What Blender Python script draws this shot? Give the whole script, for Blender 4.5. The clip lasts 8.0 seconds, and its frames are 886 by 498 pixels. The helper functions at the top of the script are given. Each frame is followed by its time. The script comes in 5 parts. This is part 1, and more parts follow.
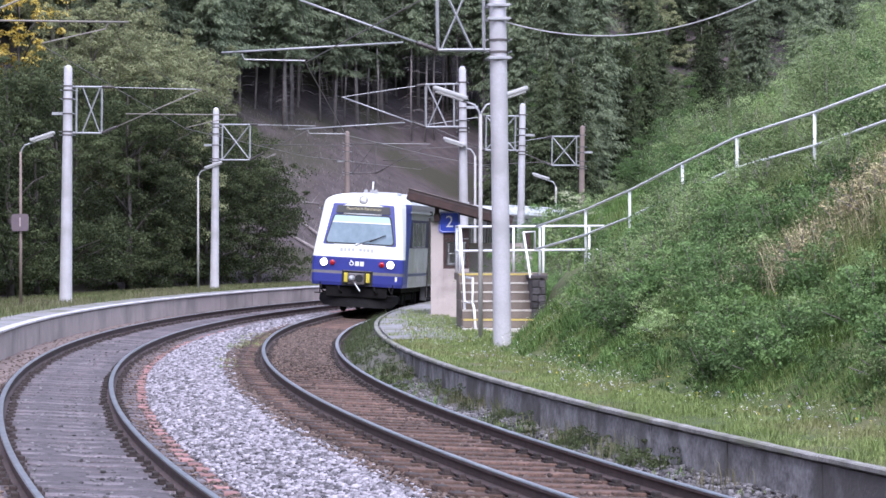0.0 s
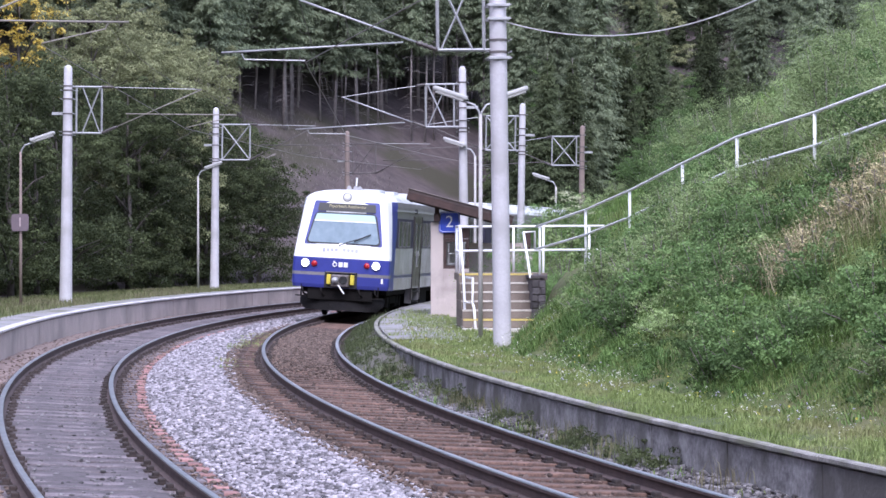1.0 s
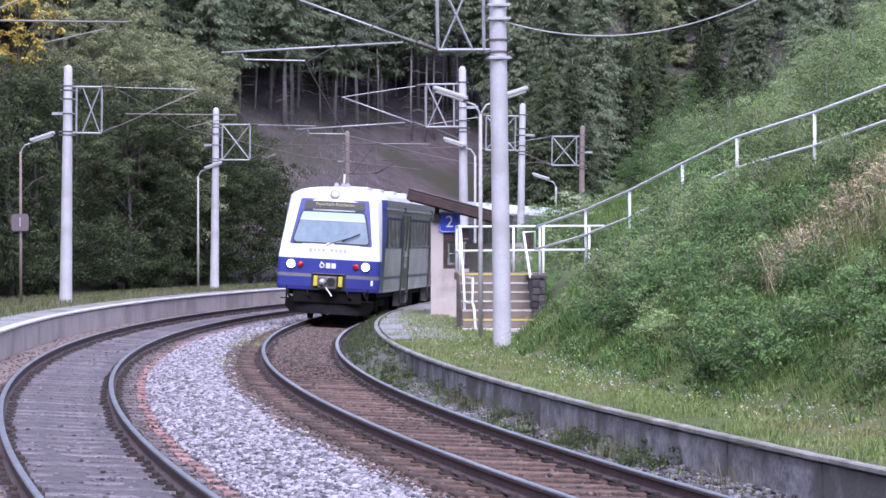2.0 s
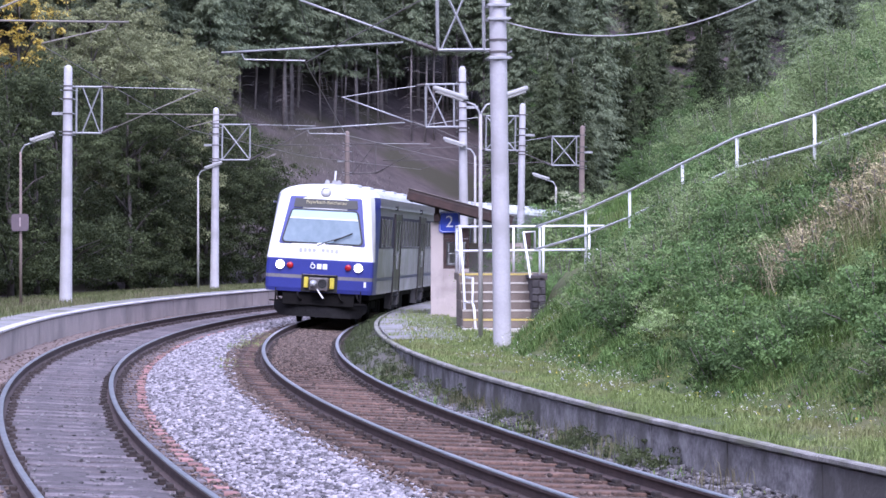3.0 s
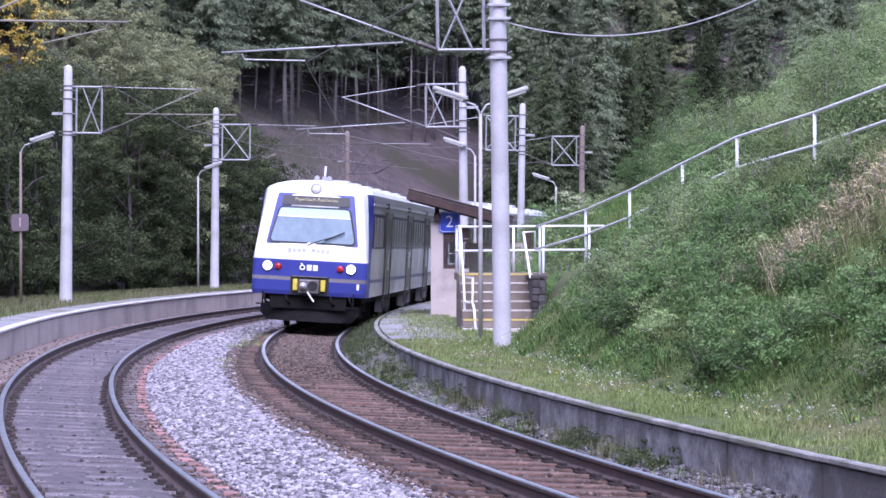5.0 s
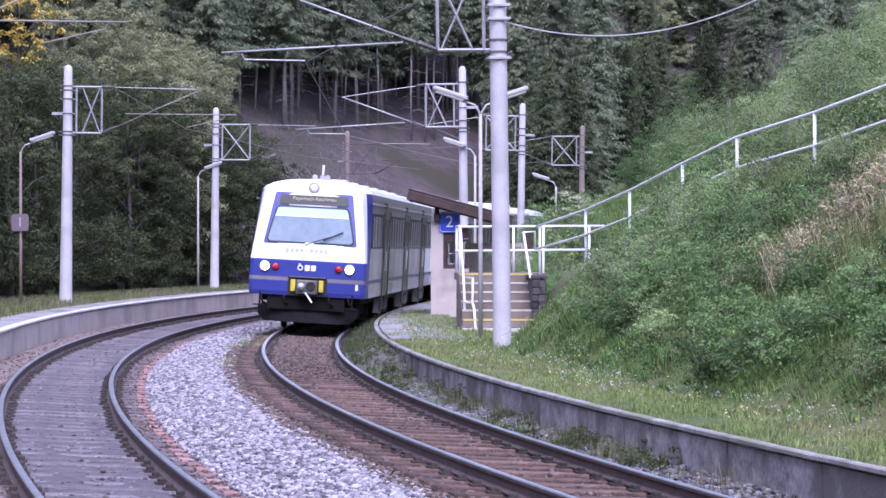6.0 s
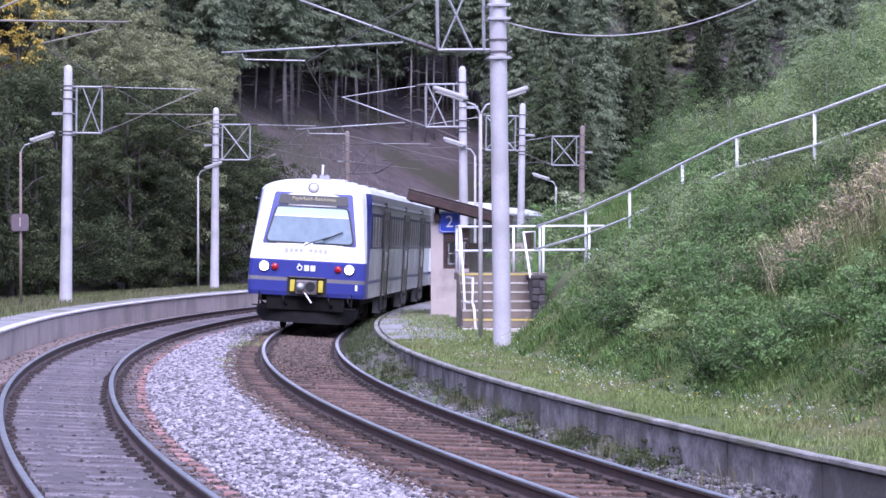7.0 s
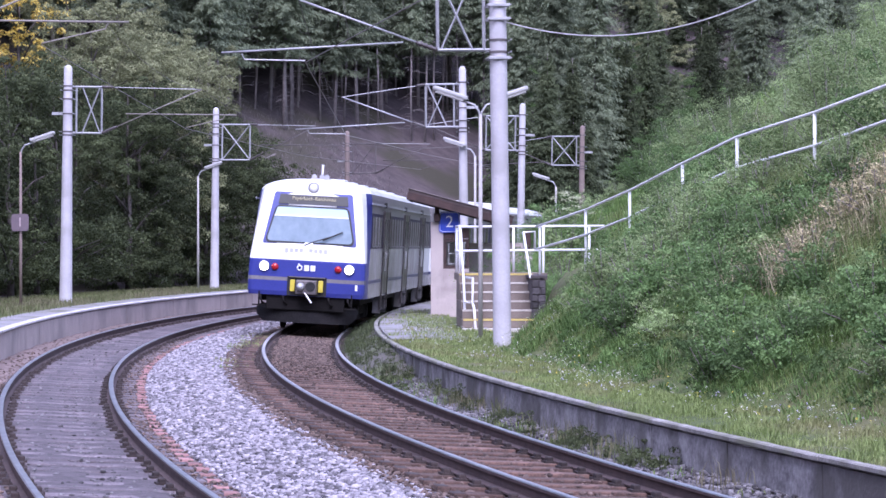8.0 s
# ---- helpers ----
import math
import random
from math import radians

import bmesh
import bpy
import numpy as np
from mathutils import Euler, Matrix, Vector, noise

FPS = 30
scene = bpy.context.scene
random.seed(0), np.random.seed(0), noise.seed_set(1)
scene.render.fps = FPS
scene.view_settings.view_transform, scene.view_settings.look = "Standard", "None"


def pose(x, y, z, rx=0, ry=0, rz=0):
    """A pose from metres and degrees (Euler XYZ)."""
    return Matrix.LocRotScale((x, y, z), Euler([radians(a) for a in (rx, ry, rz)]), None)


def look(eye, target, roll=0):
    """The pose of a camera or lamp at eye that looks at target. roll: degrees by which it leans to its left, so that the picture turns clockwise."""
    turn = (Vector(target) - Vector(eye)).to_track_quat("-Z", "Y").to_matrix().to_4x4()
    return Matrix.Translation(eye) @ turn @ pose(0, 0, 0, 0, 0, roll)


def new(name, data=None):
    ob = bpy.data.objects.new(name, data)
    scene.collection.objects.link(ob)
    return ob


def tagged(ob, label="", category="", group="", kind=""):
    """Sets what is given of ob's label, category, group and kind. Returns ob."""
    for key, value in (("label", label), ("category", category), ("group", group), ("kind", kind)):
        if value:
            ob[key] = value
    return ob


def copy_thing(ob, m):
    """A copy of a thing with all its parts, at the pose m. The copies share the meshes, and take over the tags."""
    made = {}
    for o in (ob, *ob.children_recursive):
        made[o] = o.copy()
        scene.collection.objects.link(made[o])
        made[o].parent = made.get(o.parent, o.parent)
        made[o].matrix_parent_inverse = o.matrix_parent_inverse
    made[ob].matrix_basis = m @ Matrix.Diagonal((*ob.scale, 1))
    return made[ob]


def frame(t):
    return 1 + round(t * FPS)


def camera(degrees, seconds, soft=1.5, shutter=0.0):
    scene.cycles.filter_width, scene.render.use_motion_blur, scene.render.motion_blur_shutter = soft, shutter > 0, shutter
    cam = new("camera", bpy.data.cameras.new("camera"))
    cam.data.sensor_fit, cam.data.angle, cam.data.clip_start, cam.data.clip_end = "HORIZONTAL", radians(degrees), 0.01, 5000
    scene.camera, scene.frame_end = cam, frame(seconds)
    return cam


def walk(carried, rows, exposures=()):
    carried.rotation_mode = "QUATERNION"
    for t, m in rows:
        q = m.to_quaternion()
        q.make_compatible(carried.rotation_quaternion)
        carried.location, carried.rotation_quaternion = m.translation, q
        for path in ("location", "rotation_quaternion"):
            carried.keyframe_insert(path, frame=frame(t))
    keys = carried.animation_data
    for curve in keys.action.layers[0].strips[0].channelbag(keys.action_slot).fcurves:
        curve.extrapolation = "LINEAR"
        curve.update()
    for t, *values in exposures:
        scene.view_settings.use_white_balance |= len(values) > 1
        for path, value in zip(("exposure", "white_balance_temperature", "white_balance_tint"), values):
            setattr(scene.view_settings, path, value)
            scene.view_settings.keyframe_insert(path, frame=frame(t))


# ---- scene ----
cam = camera(20.0, 8.0, soft=1.55)
EYE = (0.0, 0.0, 2.05)
VIEW = pose(*EYE, 90 - 0.05, 0, 0)
walk(cam, [(0.0, VIEW), (8.0, VIEW)], exposures=[(0.0, 1.70, 5820, 18), (1.5, 1.70, 5720, 22.5), (3.0, 1.71, 5520, 27.5), (4.5, 1.71, 5485, 30.5), (6.0, 1.71, 5460, 32), (8.0, 1.71, 5450, 32)])

# ---- world, sun ----
world = bpy.data.worlds.new("sky")
scene.world = world
world.use_nodes = True
SUN_EL, SUN_AZ = 52.0, 176.0          # azimuth clockwise from +y
wn = world.node_tree.nodes
sky = wn.new("ShaderNodeTexSky")
sky.sky_type, sky.sun_disc = "NISHITA", False
sky.sun_elevation, sky.sun_rotation = radians(SUN_EL), radians(SUN_AZ)
sky.altitude, sky.dust_density = 600, 2.0
cloud = wn.new("ShaderNodeHueSaturation")          # thin overcast: paler than a clear sky
cloud.inputs["Saturation"].default_value = 0.5
world.node_tree.links.new(sky.outputs[0], cloud.inputs["Color"])
world.node_tree.links.new(cloud.outputs[0], wn["Background"].inputs[0])
wn["Background"].inputs[1].default_value = 0.15
sun = new("sun", bpy.data.lights.new("sun", "SUN"))
sun.data.energy, sun.data.angle, sun.data.color = 0.9, radians(40), (1.0, 0.95, 0.9)
az, el = radians(SUN_AZ), radians(SUN_EL)
sun.matrix_world = look((math.sin(az) * math.cos(el) * 100, math.cos(az) * math.cos(el) * 100, math.sin(el) * 100), (0, 0, 0))

# ---- plan: a curve of 171 m radius; d: metres outwards from the right track's middle, s: metres along it ----
CX, CY, R0 = 168.142, 61.299, 171.331
SPACING, CANT, GAUGE = 4.146, 0.08, 1.507
EDGE_R, EDGE_L = -1.604, 5.612         # platform edges
TOP_R, TOP_L = 0.285, 0.507            # platform heights above the rails
rnd = random.Random(7)
rng = np.random.default_rng(7)


def at(d, s, z=0.0):
    a = s / R0
    return Vector((CX - (R0 + d) * math.cos(a), CY + (R0 + d) * math.sin(a), z))


def place(d, s, z=0.0, turn=0.0):
    """Pose on the curve: local x to its inside, y along it, away."""
    v = at(d, s, z)
    return pose(v.x, v.y, v.z, 0, 0, turn - math.degrees(s / R0))


def smooth(a, b, x):
    t = min(1.0, max(0.0, (x - a) / (b - a)))
    return t * t * (3 - 2 * t)


# the ramp up the bank: its rail line and floor
def ramp_d(s):
    return -5.1 - (-6.0 - s) * 0.107


def ramp_z(s):
    return float(np.interp(s, [-40, -27.2, -24.6, -21.2, -18.3, -14.9, -11.4, -6.7], [4.3, 3.32, 3.07, 2.84, 2.50, 2.10, 1.79, 1.50]))


def rough(d, s, k, amp):
    v = at(d, s)
    return amp * noise.noise(Vector((v.x * k, v.y * k, 3.1)))


def ground_z(d, s):
    if d < EDGE_R - 0.06:
        foot = -3.3
        flat = smooth(-19, -12, s) * (1 - smooth(10, 16, s))       # shelter and stairs stand on level ground
        foot -= 2.0 * flat
        if d >= foot:
            return 0.26 - (0.06 * smooth(-14.5, -13.2, s) if d > -2.8 else 0.0) + rough(d, s, 1.5, 0.03)
        if s < -5.5:
            rd, rz = ramp_d(s), ramp_z(s)
            rd = min(rd, foot - 0.3)
            if d > rd:
                t = (foot - d) / (foot - rd)
                z = 0.26 + (rz - 0.05 - 0.26) * (t ** 0.85)
                return z + rough(d, s, 0.9, 0.16) * t
            if d > rd - 1.3:
                return rz - 0.02
            z = rz + (rd - 1.3 - d) * 0.62
        else:
            z = 0.26 + (foot - d) * 0.66
        z = z if z < 26 else 26 + (z - 26) * 0.3
        return z + rough(d, s, 0.25, 0.5) * smooth(0, 3, foot - d)
    if d < EDGE_L + 0.1:
        return -0.45
    if d < 10.0:
        return TOP_L - 0.03 - 0.02 * (d - 6) + rough(d, s, 1.5, 0.03)
    start = 17.0 - 5.0 * smooth(40, 60, s)
    z = TOP_L - 0.11 - 0.1 * smooth(10, 13, d)
    if d > start:
        z += (d - start) * 0.62
        z = z if z < 150 else 150 + (z - 150) * 0.15
    return z + rough(d, s, 0.12, 0.7) * smooth(12, 18, d)


# ---- materials ----
def mat(name, c1, c2=None, scale=6.0, rough_=0.7, metal=0.0, bump=0.0, fine=60.0, island=0.0, spec=0.5, obj=0.0, c3=None, big=0.7, translucent=0.0):
    """Two colours mixed by noise of two sizes, with bump and per-piece variation."""
    m = bpy.data.materials.new(name)
    m.use_nodes = True
    n, l = m.node_tree.nodes, m.node_tree.links
    p = n["Principled BSDF"]
    p.inputs["Roughness"].default_value, p.inputs["Metallic"].default_value = rough_, metal
    p.inputs["Specular IOR Level"].default_value = spec
    c2 = c2 or tuple(min(1, v * 0.75) for v in c1)
    tex = n.new("ShaderNodeTexCoord")
    a = n.new("ShaderNodeTexNoise")
    a.inputs["Scale"].default_value, a.inputs["Detail"].default_value = scale, 6
    l.new(tex.outputs["Object"], a.inputs["Vector"])
    b = n.new("ShaderNodeTexNoise")
    b.inputs["Scale"].default_value, b.inputs["Detail"].default_value = fine, 3
    l.new(tex.outputs["Object"], b.inputs["Vector"])
    mixf = n.new("ShaderNodeMix")
    mixf.inputs[0].default_value = 0.4
    l.new(a.outputs[0], mixf.inputs[2]), l.new(b.outputs[0], mixf.inputs[3])
    ramp = n.new("ShaderNodeValToRGB")
    ramp.color_ramp.elements[0].position, ramp.color_ramp.elements[1].position = 0.36, 0.64
    ramp.color_ramp.elements[0].color, ramp.color_ramp.elements[1].color = (*c2, 1), (*c1, 1)
    l.new(mixf.outputs[0], ramp.inputs[0])
    colour = ramp.outputs[0]
    if c3:
        g = n.new("ShaderNodeTexNoise")
        g.inputs["Scale"].default_value, g.inputs["Detail"].default_value = big, 4
        l.new(tex.outputs["Object"], g.inputs["Vector"])
        gr = n.new("ShaderNodeValToRGB")
        gr.color_ramp.elements[0].position, gr.color_ramp.elements[1].position = 0.48, 0.62
        l.new(g.outputs[0], gr.inputs[0])
        mx = n.new("ShaderNodeMix")
        mx.data_type = "RGBA"
        l.new(gr.outputs[0], mx.inputs[0]), l.new(colour, mx.inputs[6])
        mx.inputs[7].default_value = (*c3, 1)
        colour = mx.outputs[2]
    for amount, kind, out in ((island, "ShaderNodeNewGeometry", "Random Per Island"), (obj, "ShaderNodeObjectInfo", "Random")):
        if amount:
            g = n.new(kind)
            mp = n.new("ShaderNodeMapRange")
            mp.inputs[3].default_value, mp.inputs[4].default_value = 1 - amount, 1 + amount
            l.new(g.outputs[out], mp.inputs[0])
            hs = n.new("ShaderNodeHueSaturation")
            l.new(mp.outputs[0], hs.inputs["Value"]), l.new(colour, hs.inputs["Color"])
            colour = hs.outputs[0]
    l.new(colour, p.inputs["Base Color"])
    if bump:
        bp = n.new("ShaderNodeBump")
        bp.inputs["Strength"].default_value, bp.inputs["Distance"].default_value = bump, 0.02
        l.new(mixf.outputs[0], bp.inputs["Height"]), l.new(bp.outputs[0], p.inputs["Normal"])
    if translucent:
        t = n.new("ShaderNodeBsdfTranslucent")
        l.new(colour, t.inputs[0])
        ms = n.new("ShaderNodeMixShader")
        ms.inputs[0].default_value = translucent
        l.new(p.outputs[0], ms.inputs[1]), l.new(t.outputs[0], ms.inputs[2])
        l.new(ms.outputs[0], n["Material Output"].inputs[0])
    return m


def glow(name, colour, strength):
    m = bpy.data.materials.new(name)
    m.use_nodes = True
    p = m.node_tree.nodes["Principled BSDF"]
    p.inputs["Base Color"].default_value = (*colour, 1)
    p.inputs["Emission Color"].default_value, p.inputs["Emission Strength"].default_value = (*colour, 1), strength
    return m


M_EARTH = mat("forest_earth", (0.115, 0.088, 0.09), (0.05, 0.039, 0.041), 1.1, 0.95, bump=0.9, fine=14, c3=(0.05, 0.045, 0.03), big=0.15)
# Base below the loose stones, darkened as shade in the gaps between them.
M_BALLAST = mat("gap_shaded_ballast", (0.19, 0.178, 0.198), (0.09, 0.084, 0.094), 14, 0.9, bump=1.0, fine=40)
M_STONE = mat("ballast_stone", (0.33, 0.305, 0.335), (0.165, 0.152, 0.168), 9, 0.85, fine=40, island=0.75)
M_BED_BROWN = mat("rusty_track_bed", (0.072, 0.05, 0.044), (0.024, 0.018, 0.017), 7, 0.9, bump=0.9, fine=45, c3=(0.10, 0.055, 0.043), big=0.8)
M_BED_GREY = mat("dark_track_bed", (0.14, 0.117, 0.128), (0.055, 0.047, 0.05), 7, 0.85, bump=0.9, fine=45)
M_STONE_BROWN = mat("dirty_stone", (0.165, 0.118, 0.098), (0.07, 0.05, 0.043), 9, 0.9, fine=40, island=0.5)
M_STONE_GREY = mat("grey_stone", (0.20, 0.188, 0.195), (0.07, 0.064, 0.066), 9, 0.9, fine=40, island=0.6)
M_DIRT = mat("pinkish_dirt", (0.27, 0.205, 0.19), (0.16, 0.12, 0.112), 4, 0.95, bump=0.8, fine=40)
M_RAIL = mat("rail_side", (0.13, 0.09, 0.085), (0.07, 0.05, 0.05), 5, 0.75, 0.2, fine=60)
M_HEAD = mat("polished_rail_head", (0.68, 0.67, 0.70), (0.48, 0.47, 0.50), 4, 0.36, 1.0, fine=50)
M_IRON = mat("rusty_fastening", (0.075, 0.055, 0.052), (0.035, 0.027, 0.026), 8, 0.8, 0.2, fine=50)
M_SLEEPER = mat("old_timber_sleeper", (0.175, 0.106, 0.084), (0.05, 0.034, 0.029), 4, 0.9, bump=0.7, fine=40, obj=0.35)
M_SLEEPER_GREY = mat("grey_timber_sleeper", (0.205, 0.172, 0.188), (0.08, 0.066, 0.072), 5, 0.8, bump=0.7, fine=40, obj=0.3)
M_RED = mat("reddish_sleeper_end", (0.35, 0.19, 0.18), (0.25, 0.14, 0.135), 5, 0.9, bump=0.5, fine=40, obj=0.25)
M_CONCRETE_DARK = mat("dark_platform_concrete", (0.40, 0.38, 0.385), (0.15, 0.14, 0.148), 4.5, 0.9, bump=0.9, fine=22, c3=(0.13, 0.12, 0.115), big=1.3)
M_CONCRETE = mat("platform_concrete", (0.54, 0.468, 0.455), (0.41, 0.352, 0.338), 1.6, 0.9, bump=0.4, fine=30, c3=(0.34, 0.30, 0.29), big=0.5)
M_COPING = mat("worn_coping", (0.37, 0.35, 0.335), (0.15, 0.143, 0.135), 3, 0.9, bump=0.5, fine=40, c3=(0.20, 0.20, 0.15), big=1.2)
M_COPING_PALE = mat("whitish_coping", (0.66, 0.63, 0.65), (0.48, 0.455, 0.465), 3, 0.85, bump=0.4, fine=40)
M_ASPHALT = mat("pale_worn_asphalt", (0.34, 0.325, 0.335), (0.21, 0.20, 0.21), 2.5, 0.9, bump=0.6, fine=60, c3=(0.17, 0.165, 0.12), big=0.9)
M_TURF = mat("turf", (0.10, 0.13, 0.035), (0.055, 0.075, 0.02), 2.2, 0.95, bump=1.0, fine=25, c3=(0.13, 0.13, 0.06), big=0.6)
M_MAST = mat("pale_concrete_mast", (0.56, 0.545, 0.58), (0.45, 0.435, 0.465), 2, 0.8, bump=0.25, fine=30, c3=(0.40, 0.385, 0.40), big=1.1)
M_MAST_OLD = mat("brownish_mast", (0.26, 0.20, 0.18), (0.19, 0.15, 0.135), 2, 0.85, fine=30)
M_STEEL = mat("galvanised_steel", (0.50, 0.50, 0.52), (0.38, 0.38, 0.40), 6, 0.55, 0.5, fine=50)
M_DARKSTEEL = mat("rusty_tube", (0.17, 0.15, 0.15), (0.10, 0.088, 0.088), 6, 0.7, 0.3, fine=50)
M_TUBE_TAN = mat("weathered_tan_tube", (0.33, 0.30, 0.27), (0.22, 0.20, 0.18), 6, 0.7, 0.2, fine=50)
M_WIRE = mat("oxidised_copper_wire", (0.26, 0.24, 0.23), (0.18, 0.165, 0.16), 6, 0.6, 0.4, fine=50)
M_WHITE = mat("white_paint", (0.88, 0.88, 0.90), (0.80, 0.80, 0.82), 4, 0.5, fine=40)
M_INSUL = mat("brown_insulator", (0.085, 0.072, 0.072), (0.05, 0.042, 0.042), 6, 0.3)


# ---- mesh helpers ----
def tidy(bm):
    bmesh.ops.recalc_face_normals(bm, faces=bm.faces)
    return bm


def part(name, bm, material, parent=None, label="", soft=False):
    me = bpy.data.meshes.new(name)
    bm.to_mesh(me)
    bm.free()
    for m in (material if isinstance(material, (list, tuple)) else [material]):
        me.materials.append(m)
    if soft:
        me.polygons.foreach_set("use_smooth", [True] * len(me.polygons))
    ob = new(name, me)
    ob.parent = parent
    return tagged(ob, label)


def thing(name, m, label, category, group="", kind=""):
    ob = new(name)
    ob.matrix_world = m
    ob.empty_display_size = 0.2
    return tagged(ob, label, category, group, kind)


def raw(name, verts, faces, material, parent=None, label="", soft=False):
    me = bpy.data.meshes.new(name)
    me.from_pydata(verts, [], faces)
    for m in (material if isinstance(material, (list, tuple)) else [material]):
        me.materials.append(m)
    if soft:
        me.polygons.foreach_set("use_smooth", [True] * len(me.polygons))
    me.update()
    ob = new(name, me)
    ob.parent = parent
    return tagged(ob, label)


def box(bm, size, mid, bevel=0.0, m=None, index=0):
    r = bmesh.ops.create_cube(bm, size=1.0)
    vs = r["verts"]
    bmesh.ops.scale(bm, vec=size, verts=vs)
    if bevel:
        es = list({e for v in vs for e in v.link_edges})
        vs = bmesh.ops.bevel(bm, geom=es, offset=bevel, segments=2, affect="EDGES", profile=0.5)["verts"]
    bmesh.ops.translate(bm, vec=mid, verts=vs)
    if m:
        bmesh.ops.transform(bm, matrix=m, verts=vs)
    for f in {f for v in vs for f in v.link_faces}:
        f.material_index = index
    return bm


def tube(bm, pts, radius, n=8, end=None, cap=True):
    """A round bar along points; radius may taper to end."""
    pts = [Vector(p) for p in pts]
    rings = []
    for i, p in enumerate(pts):
        a = pts[max(0, i - 1)]
        b = pts[min(len(pts) - 1, i + 1)]
        q = (b - a).to_track_quat("Z", "Y")
        r = radius if end is None else radius + (end - radius) * i / (len(pts) - 1)
        rings.append([bm.verts.new(p + q @ Vector((r * math.cos(k * math.tau / n), r * math.sin(k * math.tau / n), 0))) for k in range(n)])
    for a, b in zip(rings, rings[1:]):
        for k in range(n):
            bm.faces.new((a[k], a[(k + 1) % n], b[(k + 1) % n], b[k]))
    if cap:
        bm.faces.new(rings[0][::-1])
        bm.faces.new(rings[-1])
    return bm


def lathe(bm, profile, n=16, m=None):
    rings = [[bm.verts.new(Vector((r * math.cos(k * math.tau / n), r * math.sin(k * math.tau / n), z))) for k in range(n)] for r, z in profile]
    for a, b in zip(rings, rings[1:]):
        for k in range(n):
            bm.faces.new((a[k], a[(k + 1) % n], b[(k + 1) % n], b[k]))
    bm.faces.new(rings[0][::-1])
    bm.faces.new(rings[-1])
    if m:
        bmesh.ops.transform(bm, matrix=m, verts=[v for r in rings for v in r])
    return bm


def strip(name, profile, s0, s1, step, material, label="", parent=None, soft=False, wobble=0.0, ends=False):
    """An open or closed profile of (d, z) swept along the curve."""
    n = max(2, int(round((s1 - s0) / step)) + 1)
    verts, faces = [], []
    for i in range(n):
        s = s0 + (s1 - s0) * i / (n - 1)
        for d, z in profile:
            w = rough(d, s, 2.0, wobble) + rough(d, s, 6.0, wobble * 0.5) if wobble else 0
            verts.append(at(d, s, z + w))
    k = len(profile)
    for i in range(n - 1):
        for j in range(k - 1):
            faces.append((i * k + j, i * k + j + 1, (i + 1) * k + j + 1, (i + 1) * k + j))
    if ends:
        faces += [tuple(range(k)), tuple((n - 1) * k + j for j in range(k))[::-1]]
    return raw(name, verts, faces, material, parent, label, soft)


# ---- ground, one sheet to the horizon ----
def build_ground():
    ds = [-170, -150, -120, -90, -70, -55, -45, -38, -32, -27, -23, -20, -17.5, -15.5, -14, -12.5]
    ds += list(np.arange(-11.5, EDGE_R - 0.3, 0.3)) + [EDGE_R - 0.2, EDGE_R - 0.09, EDGE_R - 0.05, -1.2, 0, 2, 4, EDGE_L - 0.4, EDGE_L + 0.06, EDGE_L + 0.12, 6.5, 7.5, 8.5, 9.5, 10.5]
    ds += list(np.arange(11.5, 40, 1.5)) + [43, 47, 52, 58, 65, 75, 90, 110, 140, 180, 240, 330, 500, 800, 1300, 2500]
    half = math.pi * R0
    ss = [-half, -450, -380, -310, -250, -200, -160, -130, -110, -95, -85, -76, -68, -61, -55, -50] + list(np.arange(-46, 20, 0.5))
    ss += list(np.arange(20, 130, 1.5)) + [133, 140, 150, 162, 178, 200, 230, 270, 320, 380, 450, half]
    verts = [at(d, s, ground_z(d, s)) for s in ss for d in ds]
    k = len(ds)
    faces = [(i * k + j, i * k + j + 1, (i + 1) * k + j + 1, (i + 1) * k + j) for i in range(len(ss) - 1) for j in range(k - 1)]
    ob = raw("ground", verts, faces, [M_EARTH, M_TURF], None, "dark forest soil and green turf of the valley floor", True)
    idx = []
    for i in range(len(ss) - 1):
        for j in range(k - 1):
            d = (ds[j] + ds[j + 1]) / 2
            idx.append(1 if (d < EDGE_R and d > -40) or EDGE_L < d < 12 else 0)
    ob.data.polygons.foreach_set("material_index", idx)
    tagged(ob, category="ground", kind="structure")


build_ground()

S0, S1 = -130.0, 125.0


# ---- track beds, sleepers, rails ----
def bed(name, lo, hi, mid, material, label, up=0.0):
    def tilt(x):
        return up + (x - mid) * CANT / GAUGE
    prof = [(lo - 0.12, -0.5), (lo, -0.225 + tilt(lo))] + [(x, -0.208 + tilt(x) + 0.006 * math.sin(x * 9)) for x in np.arange(lo + 0.2, hi - 0.1, 0.2)] + [(hi, -0.225 + tilt(hi)), (hi + 0.12, -0.5)]
    ob = strip(name, prof, S0, S1, 0.4, material, label, None, True, 0.02)
    tagged(ob, category="track bed", kind="structure")


bed("track_bed_right", -1.52, 1.3, 0.0, M_BED_BROWN, "rusty brown dirty ballast bed of the track")
bed("track_bed_left", 3.02, 5.54, SPACING, M_BED_GREY, "dark grey dirty ballast bed of the track", 0.012)
mid_strip = strip("ballast_middle", [(1.15, -0.28), (1.3, -0.20), (1.5, -0.175), (1.8, -0.17), (2.2, -0.20), (2.5, -0.24), (2.7, -0.265), (2.85, -0.272), (3.0, -0.272), (3.12, -0.33)], S0, S1, 0.4, M_BALLAST,
                  "crushed stone bed between the tracks, darkened for shade in its gaps", None, True, 0.02)
tagged(mid_strip, category="ballast", kind="structure")

